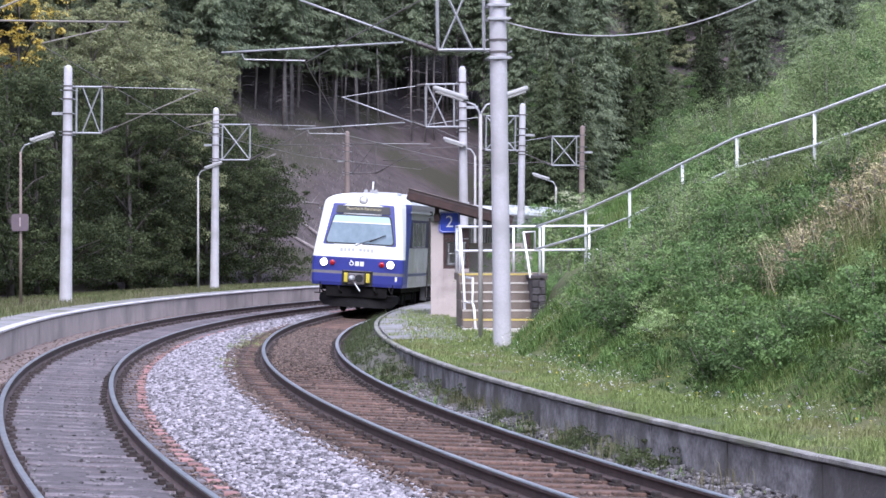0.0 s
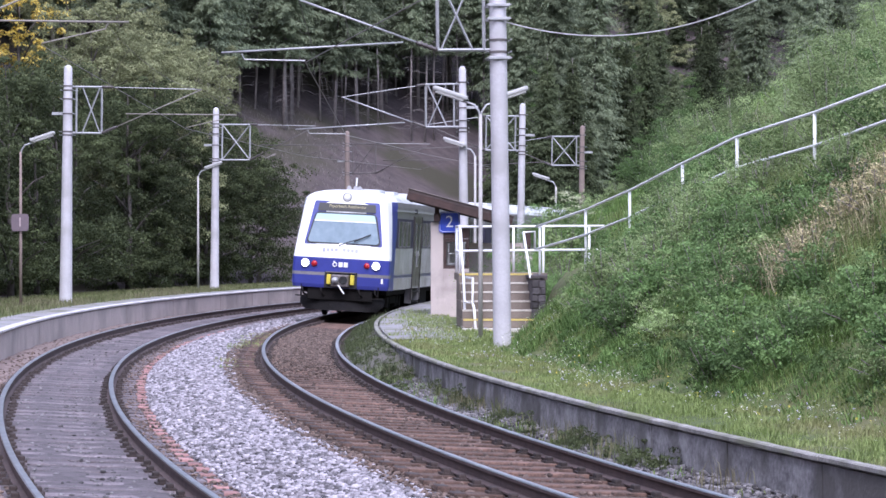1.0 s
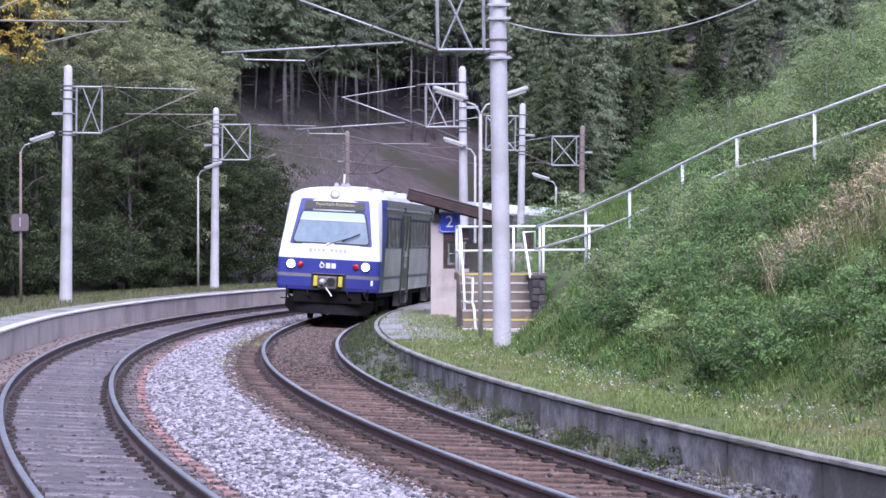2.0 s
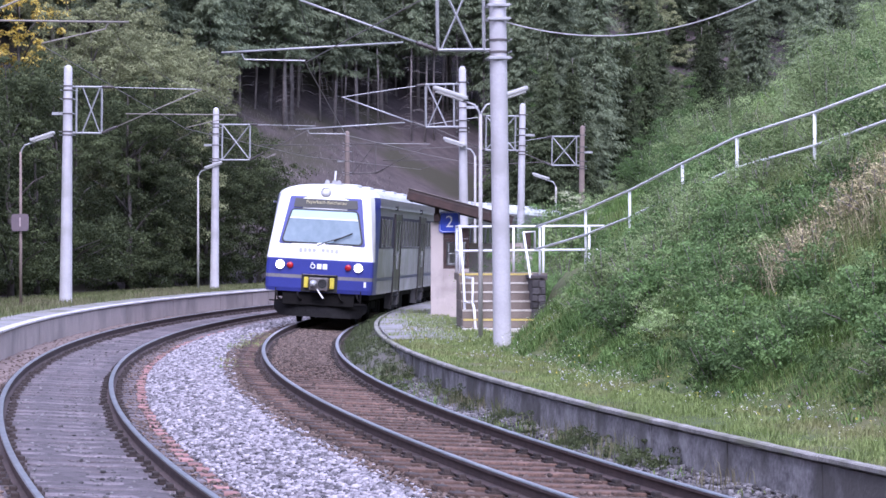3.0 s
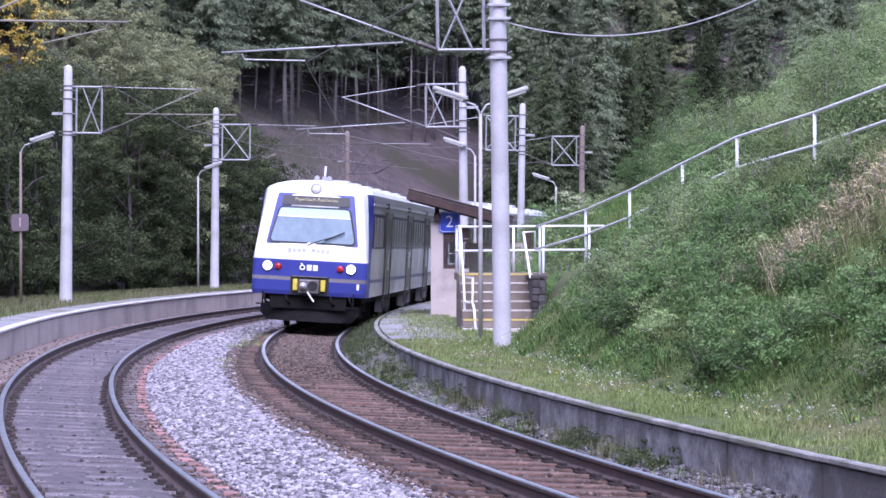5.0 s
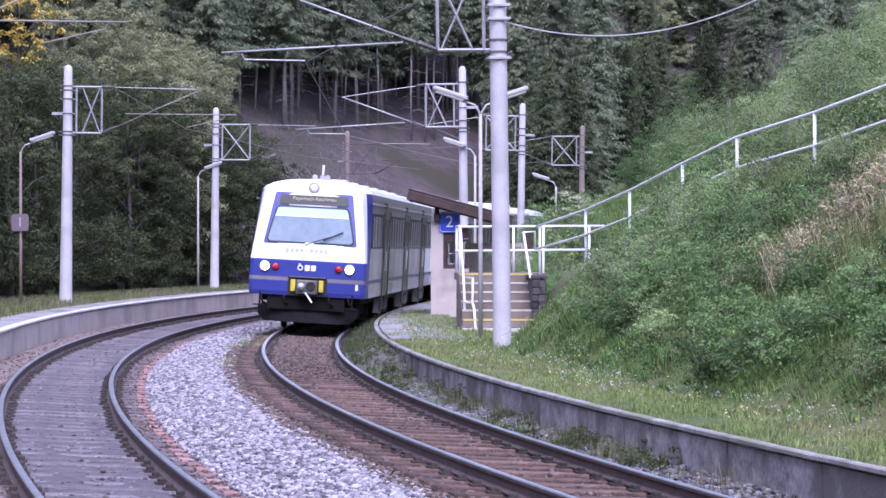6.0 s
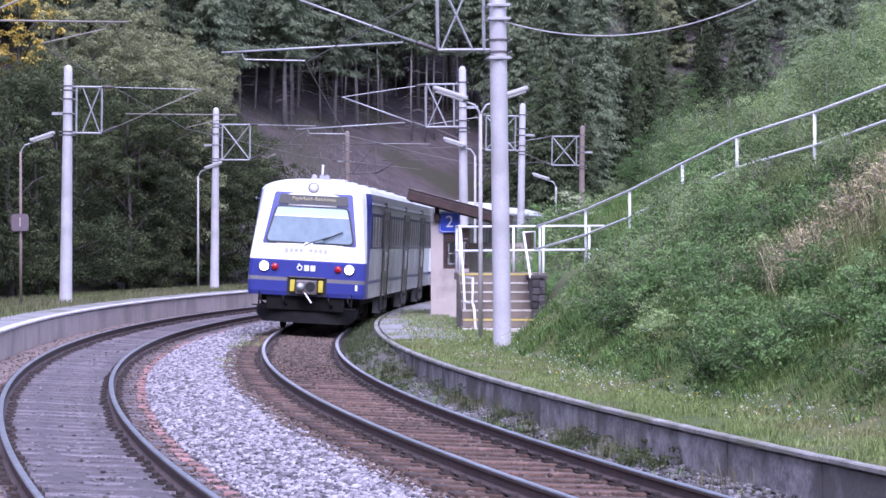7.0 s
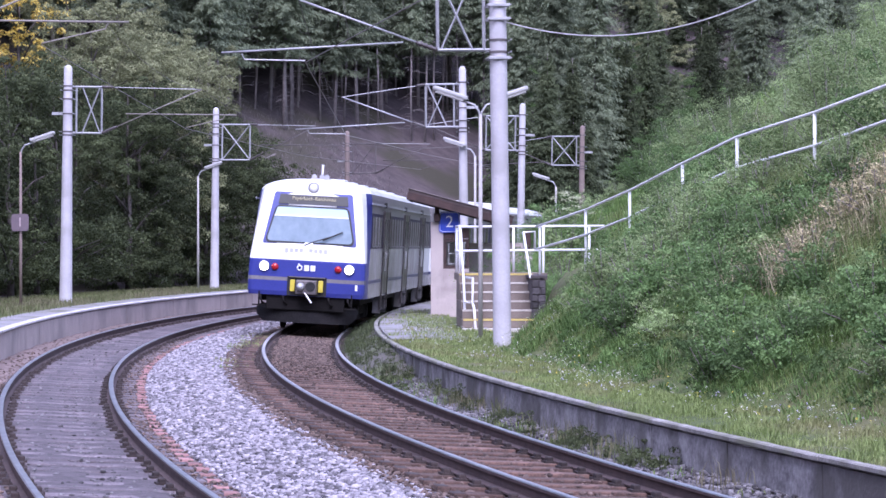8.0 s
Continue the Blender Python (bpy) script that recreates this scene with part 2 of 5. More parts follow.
ob = strip("dirt_strip", [(4.98, -0.2), (5.1, -0.135), (5.3, -0.10), (5.5, -0.06), (5.62, -0.05)], S0, S1, 0.4, M_DIRT, "pinkish brown dirt at the foot of the platform wall", None, True, 0.03)
tagged(ob, category="dirt", kind="structure")

RAIL_PROFILE = [(-0.062, -0.155), (-0.062, -0.140), (-0.012, -0.122), (-0.010, -0.045), (-0.036, -0.034), (-0.036, -0.010), (-0.028, 0.0), (0.028, 0.0), (0.036, -0.010), (0.036, -0.034), (0.010, -0.045), (0.012, -0.122), (0.062, -0.140), (0.062, -0.155)]


def rail(mid, z, parent):
    ob = strip("rail", [(mid + x, z + y) for x, y in RAIL_PROFILE], S0, S1, 0.5, [M_RAIL, M_HEAD], "", parent, False)
    k = len(RAIL_PROFILE) - 1
    ob.data.polygons.foreach_set("material_index", [1 if i % k in (5, 6, 7) else 0 for i in range(len(ob.data.polygons))])


def sleeper_mesh(name, length, material, m_end=None):
    bm = bmesh.new()
    box(bm, (2.26, 0.25, 0.15), (0, 0, -0.075), 0.012)
    for x in (-1, 1):
        box(bm, (length / 2 - 1.13, 0.23, 0.15), (x * (length / 4 + 0.565), 0, -0.07), 0.012)
    for x in (-0.753, 0.753):
        box(bm, (0.34, 0.16, 0.022), (x, 0, 0.012))
        for o in (-0.11, 0.11):
            box(bm, (0.07, 0.11, 0.06), (x + o, 0, 0.035), 0.012)
    me = bpy.data.meshes.new(name)
    bm.to_mesh(me)
    bm.free()
    me.materials.append(material)
    me.materials.append(m_end or material)
    me.materials.append(M_IRON)
    for p in me.polygons:
        if p.center.z > 0.0005:
            p.material_index = 2
    if m_end:
        for p in me.polygons:
            if abs(p.center.x) > 1.14:
                p.material_index = 1
    return me


def track(name, mid, zmid, label, me, s_lo, s_hi):
    t = thing(name, Matrix(), label, "railway track", "tracks", "structure")
    rail(mid + GAUGE / 2, zmid + CANT / 2, t)
    rail(mid - GAUGE / 2, zmid - CANT / 2, t)
    s = s_lo
    while s < s_hi:
        ob = new("sleeper", me)
        ob.parent = t
        ob.matrix_world = place(mid + rnd.uniform(-0.03, 0.03), s, zmid - 0.172 + rnd.uniform(-0.006, 0.006), rnd.uniform(-1, 1)) @ pose(0, 0, 0, 0, math.degrees(CANT / GAUGE), 0)
        s += 0.63
    return t


track("railway_track", 0.0, 0.0, "railway track with bright rails on rust-brown timber sleepers", sleeper_mesh("sleeper", 2.5, M_SLEEPER), -96, 62)
track("railway_track", SPACING, -0.017, "railway track with bright rails on dark sleepers with reddish ends", sleeper_mesh("sleeper", 2.6, M_SLEEPER_GREY, M_RED), -96, 62)


# ---- platforms ----
def platform_wall(name, edge, side, top, wide, s0, s1, joints, material, cap):
    """Edge wall of a platform in concrete blocks with a pale coping. side: +1 away from the track outwards."""
    t = thing(name, Matrix(), "concrete platform edge wall with pale coping and dark joints", "platform edge", "", "structure")
    s = s0
    while s < s1:
        e = min(s + joints, s1)
        a, b = s + 0.016, e - 0.016
        out = edge + side * rnd.uniform(0.0, 0.012)
        prof = [(out, -0.5), (out, top - 0.075), (edge + side * 0.25, top - 0.075), (edge + side * 0.25, -0.5)]
        strip("block", prof, a, b, 0.6, material, "", t, ends=True)
        o2 = edge - side * (0.03 + rnd.uniform(0, 0.01))
        cp = [(edge + side * wide, top - 0.075), (o2, top - 0.045), (o2, top - 0.012), (o2 + side * 0.015, top), (edge + side * wide, top + 0.002), (edge + side * wide, top - 0.07)]
        strip("coping", cp, a - 0.008, b + 0.008, 0.2, cap, "", t, wobble=0.005, ends=True)
        s = e


platform_wall("platform_edge_right", EDGE_R, -1, TOP_R, 0.05, -120, 110, 2.4, M_CONCRETE_DARK, M_COPING)
platform_wall("platform_edge_left", EDGE_L, 1, TOP_L, 0.14, -120, 110, 2.4, M_CONCRETE, M_COPING_PALE)
ob = strip("platform_left", [(EDGE_L + 0.14, TOP_L - 0.006), (EDGE_L + 0.6, TOP_L - 0.004), (EDGE_L + 1.0, TOP_L - 0.012), (EDGE_L + 1.2, TOP_L - 0.12)], -120, 110, 0.5, M_ASPHALT, "pale worn asphalt strip on the platform", None, True, 0.003)
tagged(ob, category="platform", kind="structure")
ob = strip("platform_right", [(EDGE_R - 0.1, TOP_R - 0.005), (EDGE_R - 0.8, TOP_R + 0.012), (EDGE_R - 1.6, TOP_R + 0.014), (EDGE_R - 1.75, TOP_R - 0.1)], -13.4, 60, 0.5, M_ASPHALT, "pale worn asphalt of the platform before the shelter", None, True, 0.003)
tagged(ob, category="platform", kind="structure")


# ---- dirt heaped against the far stretch of the right-hand wall ----
M_HEAP = mat("dark_gravelly_dirt", (0.165, 0.152, 0.135), (0.075, 0.068, 0.06), 5, 0.95, bump=1.0, fine=35, c3=(0.10, 0.115, 0.05), big=1.2)


def heap_z(d, s):
    u = min(1.0, max(0.0, (-0.82 - d) / (-0.82 - EDGE_R - 0.012)))
    return -0.235 + (0.06 + 0.36 * smooth(-21.5, -15.5, s)) * u ** 0.9 + rough(d, s, 2.6, 0.05) * u


def heap():
    ds = np.linspace(EDGE_R + 0.012, -0.82, 9)
    ss = np.arange(-22.0, 30.0, 0.3)
    verts = [at(d, s, heap_z(d, s)) for s in ss for d in ds]
    faces = [(i * 9 + j, i * 9 + j + 1, (i + 1) * 9 + j + 1, (i + 1) * 9 + j) for i in range(len(ss) - 1) for j in range(8)]
    tagged(raw("dirt_heap", verts, faces, M_HEAP, None, "dark weedy dirt heaped against the platform wall", True), category="dirt", kind="structure")


heap()


# ---- catenary masts ----
MAST_TIP = {}


def mast(d, s, base, height, r0, r1, side, wide, label, material=M_MAST, lean=0.0, arms=True, iron=M_STEEL):
    """side: -1 arms reach outwards (local -x), +1 inwards. wide: X-braced frame."""
    m = place(d, s, base)
    t = thing("catenary_mast", m @ pose(0, 0, 0, 0, -lean, 0), label, "mast", "catenary masts")
    bm = bmesh.new()
    n = 18
    lathe(bm, [(r0 + 0.004, 0), (r0, 0.02)] + [(r0 + (r1 - r0) * k / 8, height * k / 8 * 0.985) for k in range(1, 9)] + [(r1 * 0.75, height * 0.995), (r1 * 0.3, height)], n)
    part("pole", tidy(bm), material, t, soft=True)
    zb, zt = (5.25, 6.48) if side < 0 else (4.9, 6.22)
    w0, w1 = 0.15, (1.32 if wide else 1.07 if side < 0 else 0.98)
    for z in ((6.03, 5.79, 5.42, 5.21, 5.10, zt + 0.05) if side < 0 else (zt + 0.02, zt - 0.1, zb + 0.04, zb - 0.06, zb + 0.55, zt - 0.35)):
        bm = bmesh.new()
        rr = r0 + (r1 - r0) * z / height
        lathe(bm, [(rr + 0.008, z - 0.02), (rr + 0.012, z - 0.018), (rr + 0.012, z + 0.018), (rr + 0.008, z + 0.02)], n)
        c = part("clamp", tidy(bm), M_DARKSTEEL, t)
        for o in ((-1, 1) if r1 >= 0.15 and z not in (5.42, 5.21) else ()):
            bm = bmesh.new()
            box(bm, (2 * rr + 0.08, 0.03, 0.05), (0, o * (rr + 0.03), z), 0.004)
            part("yoke", bm, M_STEEL, c)
        for a in (-1, 1):
            bm = bmesh.new()
            tube(bm, [(a * (rr + 0.055), -rr - 0.06, z), (a * (rr + 0.055), rr + 0.05, z)], 0.012, 6)
            part("bolt", bm, M_STEEL, c)
    bm = bmesh.new()
    bar = 0.03
    for z in (zb, zt):
        tube(bm, [(side * (w0 - 0.1), 0, z), (side * w1, 0, z)], bar, 4)
    for x in (w0 + 0.1, w1):
        tube(bm, [(side * x, 0, zb), (side * x, 0, zt)], bar, 4)
    if wide:
        tube(bm, [(side * (w0 + 0.1), 0, zb), (side * w1, 0, zt)], 0.022, 4)
        tube(bm, [(side * (w0 + 0.1), 0, zt), (side * w1, 0, zb)], 0.022, 4)
    else:
        mid = (w0 + w1) / 2
        tube(bm, [(side * mid * 0.75, 0, zb), (side * w1 * 0.95, 0, zt)], 0.022, 4)
        tube(bm, [(side * mid * 0.75, 0, zt), (side * w1 * 0.95, 0, zb)], 0.018, 4)
    part("bracket_frame", tidy(bm), iron, t)
    if r1 < 0.15:
        bm = bmesh.new()
        box(bm, (0.4, 0.08, 0.08), (-side * 0.25, 0, zb + 0.55), 0.006)
        part("back_arm", bm, M_STEEL, t)
    tubes = M_DARKSTEEL if s > 25 else M_STEEL if side < 0 else M_TUBE_TAN
    if arms:
        tip = Vector((side * 3.5, 0, 6.15)) if side < 0 else Vector((3.85, 0, 6.17))
        a = Vector((side * w1, 0, zb))
        b = Vector((side * w1, 0, zt))
        bm = bmesh.new()
        tube(bm, [a + (tip - a) * 0.16, tip], 0.019 if side < 0 else 0.016, 8)
        part("diagonal_tube", bm, tubes, t, soft=True)
        bm = bmesh.new()
        tube(bm, [b + (tip - b) * 0.12, tip], 0.012, 6)
        part("stay_wire", bm, M_STEEL, t)
        for o, e in ((a, a + (tip - a) * 0.16), (b, b + (tip - b) * 0.12)):
            bm = bmesh.new()
            q = (e - o).to_track_quat("Z", "Y").to_matrix().to_4x4()
            q.translation = o
            ln = (e - o).length
            lathe(bm, [(0.025, 0)] + [(0.055 if k % 2 else 0.03, ln * k / 9) for k in range(1, 9)] + [(0.025, ln)], 10, q)
            part("insulator", bm, M_INSUL, t, soft=True)
        r_in, r_out = Vector((side * 1.68, 0, 5.39 if side < 0 else 5.46)), Vector((side * 4.86, 0, 5.23 if side < 0 else 5.45))
        bm = bmesh.new()
        tube(bm, [r_in, r_out], 0.017, 8)
        part("registration_tube", bm, tubes, t, soft=True)
        bm = bmesh.new()
        tube(bm, [r_out + Vector((-side * 0.35, 0, -0.02)), r_out + Vector((-side * 0.4, 0, -0.12)), Vector((side * 3.4, 0, 5.08))], 0.013, 6)
        part("steady_arm", bm, tubes, t)
        MAST_TIP.setdefault(side, []).append((s, t.matrix_world @ tip, t.matrix_world @ Vector((side * 3.4, 0, 5.05))))
    return t


PALE = "pale concrete catenary mast with steel bracket"
mast(-3.37, -17.4, 0.27, 7.3, 0.160, 0.150, -1, False, PALE + " beside the stairs", lean=0.8)
mast(-3.43, 11.5, 0.27, 7.0, 0.150, 0.105, -1, False, PALE, lean=0.5)
mast(-3.40, 29.9, 0.27, 6.95, 0.150, 0.11, -1, True, PALE + " behind bushes", lean=-0.9)
mast(-2.75, 47.0, 0.27, 6.95, 0.150, 0.10, -1, True, "weathered concrete catenary mast with a crossed steel bracket", M_MAST_OLD, lean=-0.6)
mast(-3.40, -47.0, 0.27, 7.3, 0.160, 0.150, -1, False, PALE)
mast(7.89, 10.0, 0.40, 6.84, 0.185, 0.12, 1, False, PALE + " on the grassy platform", lean=-0.6)
mast(8.35, 31.3, 0.40, 6.86, 0.170, 0.11, 1, True, PALE + " on the grassy platform", lean=-0.55)
mast(8.20, 48.5, 0.40, 6.8, 0.140, 0.10, 1, True, "brownish weathered catenary mast before the bare slope", M_MAST_OLD, iron=M_DARKSTEEL)
mast(8.00, -18.5, 0.40, 7.0, 0.170, 0.12, 1, False, PALE)


def wires():
    for side, mid in ((-1, "contact_line"), (1, "contact_line")):
        rows = sorted(MAST_TIP[side], key=lambda r: r[0])
        t = thing("overhead_line", Matrix(), "thin dark overhead contact line with droppers above the track", "overhead line", "overhead lines")
        for (s0, a0, c0), (s1, a1, c1) in zip(rows, rows[1:]):
            bm = bmesh.new()
            sag = 0.45
            top = [a0.lerp(a1, k / 12) - Vector((0, 0, sag * 4 * (k / 12) * (1 - k / 12))) for k in range(13)]
            tube(bm, top, 0.006, 4)
            part("messenger_wire", bm, M_DARKSTEEL, t)
            bm = bmesh.new()
            tube(bm, [c0, c1], 0.009, 4)
            part("contact_wire", bm, M_WIRE, t)
            for k in (2, 4, 6, 8, 10):
                bm = bmesh.new()
                tube(bm, [top[k], c0.lerp(c1, k / 12)], 0.0025, 3)
                part("dropper", bm, M_DARKSTEEL, t)


wires()


def feeder():
    t = thing("hanging_cable", Matrix(), "sagging pale cable tied to the mast", "cable")
    a, b = Vector((1.12, 44.2, 6.0)), Vector((6.3, 42.0, 6.75))
    pts = [a.lerp(b, k / 20) - Vector((0, 0, 0.62 * 4 * (k / 20) * (1 - k / 20))) for k in range(21)]
    bm = bmesh.new()
    tube(bm, pts, 0.012, 6)
    part("cable", bm, M_MAST, t, soft=True)


feeder()

# ---- platform lamps ----
M_LAMP = mat("pale_lamp_housing", (0.46, 0.455, 0.46), (0.36, 0.355, 0.36), 4, 0.5)
M_LENS = mat("milky_lamp_cover", (0.52, 0.51, 0.51), (0.42, 0.41, 0.41), 4, 0.25)


def luminaire(t, reach, up, z, turn):
    q = pose(0, 0, z, 0, 0, turn)
    bm = bmesh.new()
    tube(bm, [q @ Vector(v) for v in ((0, 0, -0.25), (0.03, 0, -0.05), (0.12, 0, 0.08), (reach * 0.5, 0, up * 0.45))], 0.022, 8)
    part("arm", bm, M_STEEL, t, soft=True)
    head = q @ pose(reach * 0.5 + 0.22, 0, up * 0.45 + 0.12, 0, -18, 0)
    bm = bmesh.new()
    box(bm, (0.70, 0.2, 0.09), (0, 0, 0.03), 0.03, head)
    part("lamp_head", bm, M_LAMP, t)
    bm = bmesh.new()
    box(bm, (0.58, 0.16, 0.05), (0, 0, -0.03), 0.02, head)
    part("lamp_cover", bm, M_LENS, t)


M_POST = mat("grey_lamp_post", (0.48, 0.455, 0.45), (0.38, 0.36, 0.355), 3, 0.75, fine=30)


def platform_lamp(d, s, base, height, turns, label, material=M_POST):
    t = thing("platform_lamp", place(d, s, base), label, "lamp", "platform lamps")
    bm = bmesh.new()
    lathe(bm, [(0.043, 0), (0.043, height * 0.45), (0.04, height * 0.46), (0.033, height)], 12)
    part("post", tidy(bm), material, t, soft=True)
    for a in turns:
        luminaire(t, 0.75, 0.35, height + 0.1, a)
    return t


platform_lamp(8.24, 5.8, 0.40, 4.2, [0], "rusty thin platform lamp with one pale sloping head", M_MAST_OLD)
platform_lamp(8.95, 31.2, 0.40, 4.3, [0], "thin platform lamp with one pale sloping head")
platform_lamp(-3.44, -12.9, 0.27, 4.35, [0, 180], "thin grey platform lamp with two pale sloping heads")
platform_lamp(-3.75, 11.3, 0.27, 4.4, [180], "thin grey platform lamp behind the shelter")
platform_lamp(-3.75, 36.5, 0.27, 4.1, [180], "thin grey platform lamp among bushes")


def letters(name, text, size, m, material, parent, depth=0.004):
    cu = bpy.data.curves.new(name, "FONT")
    cu.body, cu.size, cu.align_x, cu.align_y, cu.extrude = text, size, "CENTER", "CENTER", depth
    tmp = bpy.data.objects.new(name, cu)
    scene.collection.objects.link(tmp)
    bpy.context.view_layer.update()
    me = bpy.data.meshes.new_from_object(tmp.evaluated_get(bpy.context.evaluated_depsgraph_get()))
    bpy.data.objects.remove(tmp)
    me.materials.clear()
    me.materials.append(material)
    ob = new(name, me)
    ob.parent = parent
    ob.matrix_local = m
    return ob


M_SIGN = mat("blue_sign_enamel", (0.045, 0.085, 0.55), (0.035, 0.07, 0.46), 6, 0.4)
M_SIGN_OLD = mat("faded_sign_enamel", (0.17, 0.13, 0.15), (0.13, 0.10, 0.12), 6, 0.6)
M_SIGN_NUM = mat("faded_number", (0.46, 0.37, 0.38), (0.40, 0.32, 0.33), 6, 0.6)


def number_sign(m, size, text, plate, ink, label, border=True):
    t = thing("track_number_sign", m, label, "sign", "track number signs")
    bm = bmesh.new()
    box(bm, (size, 0.03, size), (0, 0, 0), 0.0)
    es = [e for e in bm.edges if abs(e.verts[0].co.x - e.verts[1].co.x) < 1e-4 and abs(e.verts[0].co.z - e.verts[1].co.z) < 1e-4]
    bmesh.ops.bevel(bm, geom=es, offset=size * 0.16, segments=4, affect="EDGES", profile=0.5)
    part("plate", bm, plate, t)
    if border:
        bm = bmesh.new()
        k, c = size * 0.45, size * 0.1
        pts = [(-k + c, -k), (k - c, -k), (k, -k + c), (k, k - c), (k - c, k), (-k + c, k), (-k, k - c), (-k, -k + c), (-k + c, -k)]
        tube(bm, [(x, -0.017, z) for x, z in pts], size * 0.012, 4)
        part("border", bm, ink, t)
    letters("number", text, size * 0.78, pose(0, -0.02, 0, 90, 0, 0), ink, t)
    return t


number_sign(place(8.24, 5.8, 2.70) @ pose(0, -0.075, 0), 0.46, "1", M_SIGN_OLD, M_SIGN_NUM, "faded brownish track number sign on the lamp post", False)

# ---- shelter ----
M_PLASTER = mat("pinkish_plaster", (0.53, 0.46, 0.435), (0.43, 0.37, 0.35), 1.5, 0.9, bump=0.3, fine=40, c3=(0.33, 0.28, 0.265), big=0.9)
M_TIMBER = mat("dark_stained_timber", (0.07, 0.038, 0.034), (0.035, 0.021, 0.019), 5, 0.75, bump=0.3, fine=50)
M_FELT = mat("brown_roofing_felt", (0.10, 0.075, 0.072), (0.07, 0.053, 0.052), 5, 0.9, bump=0.4, fine=60)
M_BARK_GREY = mat("weathered_roof_edging", (0.22, 0.185, 0.175), (0.13, 0.108, 0.10), 4, 0.85, bump=0.3, fine=50)
M_GLASS = bpy.data.materials.new("window_glass")
M_GLASS.use_nodes = True
gp = M_GLASS.node_tree.nodes["Principled BSDF"]
gp.inputs["Base Color"].default_value, gp.inputs["Roughness"].default_value, gp.inputs["Transmission Weight"].default_value, gp.inputs["IOR"].default_value = (0.75, 0.82, 0.82, 1), 0.03, 1.0, 1.35


def shelter():
    t = thing("waiting_shelter", place(-2.85, 3.0, 0.25), "small plastered waiting shelter with a dark timber monopitch roof", "shelter")
    # local x inwards, y away; front wall face at y = 0
    W, D, H = 2.6, 3.2, 2.35
    bm = bmesh.new()
    box(bm, (0.32, 0.22, H + 0.08), (0.16, 0.11, (H + 0.08) / 2), 0.012)
    part("corner_pier", bm, M_PLASTER, t)
    bm = bmesh.new()
    box(bm, (0.66, 0.2, 1.24), (0.65, 0.115, 0.62))
    part("front_wall", bm, M_PLASTER, t)
    bm = bmesh.new()
    box(bm, (0.66, 0.2, 0.30), (0.65, 0.115, 2.16))
    part("window_header", bm, M_TIMBER, t)
    bm = bmesh.new()
    box(bm, (0.2, D - 0.22, 1.7), (W - 0.1, 0.22 + (D - 0.22) / 2, 0.85))
    part("back_wall", bm, M_PLASTER, t)
    bm = bmesh.new()
    box(bm, (W - 0.2, 0.2, H - 0.45), ((W - 0.2) / 2, D - 0.1, (H - 0.45) / 2))
    part("far_wall", bm, M_PLASTER, t)
    for k, (x0, x1) in enumerate(((0.32, 0.98),)):
        f = bmesh.new()
        for x in (x0 + 0.04, x1 - 0.04):
            box(f, (0.08, 0.1, 0.76), (x, 0.08, 1.62), 0.006)
        for z in (1.28, 1.96):
            box(f, (x1 - x0 - 0.16, 0.1, 0.08), ((x0 + x1) / 2, 0.08, z), 0.006)
        w = part("window", f, M_TIMBER, t, "brown timber window frame with panes")
        g = bmesh.new()
        box(g, (x1 - x0 - 0.16, 0.012, 0.60), ((x0 + x1) / 2, 0.1, 1.62))
        pane = part("pane", g, M_GLASS, w)
        pane.visible_shadow = False
        g = bmesh.new()
        for x in (x0 + 0.14, x1 - 0.12):
            tube(g, [(x, 0.05, 1.36), (x, 0.05, 1.88)], 0.005, 4)
        for z in (1.36, 1.63):
            tube(g, [(x0 + 0.14, 0.05, z), (x1 - 0.12, 0.05, z)], 0.005, 4)
        part("grille", g, M_WHITE, w)
    # roof falls to the inside
    slope = 15.0
    rot = pose(-0.57, -0.5, H + 0.82, 0, slope, 0)
    L, T = 2.75, D + 0.9
    bm = bmesh.new()
    box(bm, (L, T, 0.07), (L / 2, T / 2, 0.07), 0.0, rot)
    part("roof_deck", bm, M_FELT, t)
    for y in (0.03, T - 0.03):
        bm = bmesh.new()
        box(bm, (L, 0.05, 0.19), (L / 2, y, -0.06), 0.008, rot)
        part("verge_board", bm, M_TIMBER, t)
    bm = bmesh.new()
    box(bm, (L + 0.05, T + 0.06, 0.02), (L / 2, T / 2, 0.118), 0.004, rot)
    part("roof_edging", bm, M_BARK_GREY, t, "pale weathered roof edging")
    bm = bmesh.new()
    box(bm, (0.05, T - 0.12, 0.2), (0.03, T / 2, -0.07), 0.008, rot)
    part("fascia", bm, M_TIMBER, t)
    for k in range(5):
        bm = bmesh.new()
        box(bm, (L - 0.3, 0.09, 0.14), (L / 2, 0.35 + k * 0.8, -0.05), 0.006, rot)
        part("rafter", bm, M_TIMBER, t)
    bm = bmesh.new()
    box(bm, (0.16, D + 0.3, 0.2), (0.16, D / 2, H + 0.2), 0.01)
    part("wall_plate", bm, M_TIMBER, t)
    for x, y in ((W - 0.1, 0.3), (W - 0.1, D - 0.1), (0.1, D - 0.1)):
        bm = bmesh.new()
        top = H + 0.70 - (x + 0.57) * math.tan(radians(slope))
        box(bm, (0.12, 0.12, top - 0.9), (x, y, 0.9 + (top - 0.9) / 2), 0.01)
        part("roof_post", bm, M_TIMBER, t)
    bm = bmesh.new()
    box(bm, (1.9, 0.4, 0.05), (1.2, D - 0.5, 0.5), 0.01)
    part("bench", bm, M_TIMBER, t)


shelter()
number_sign(place(-2.85, 3.0, 0.25) @ pose(0.48, -0.03, 2.43), 0.54, "2", M_SIGN, M_WHITE, "blue enamel track number sign on the shelter")

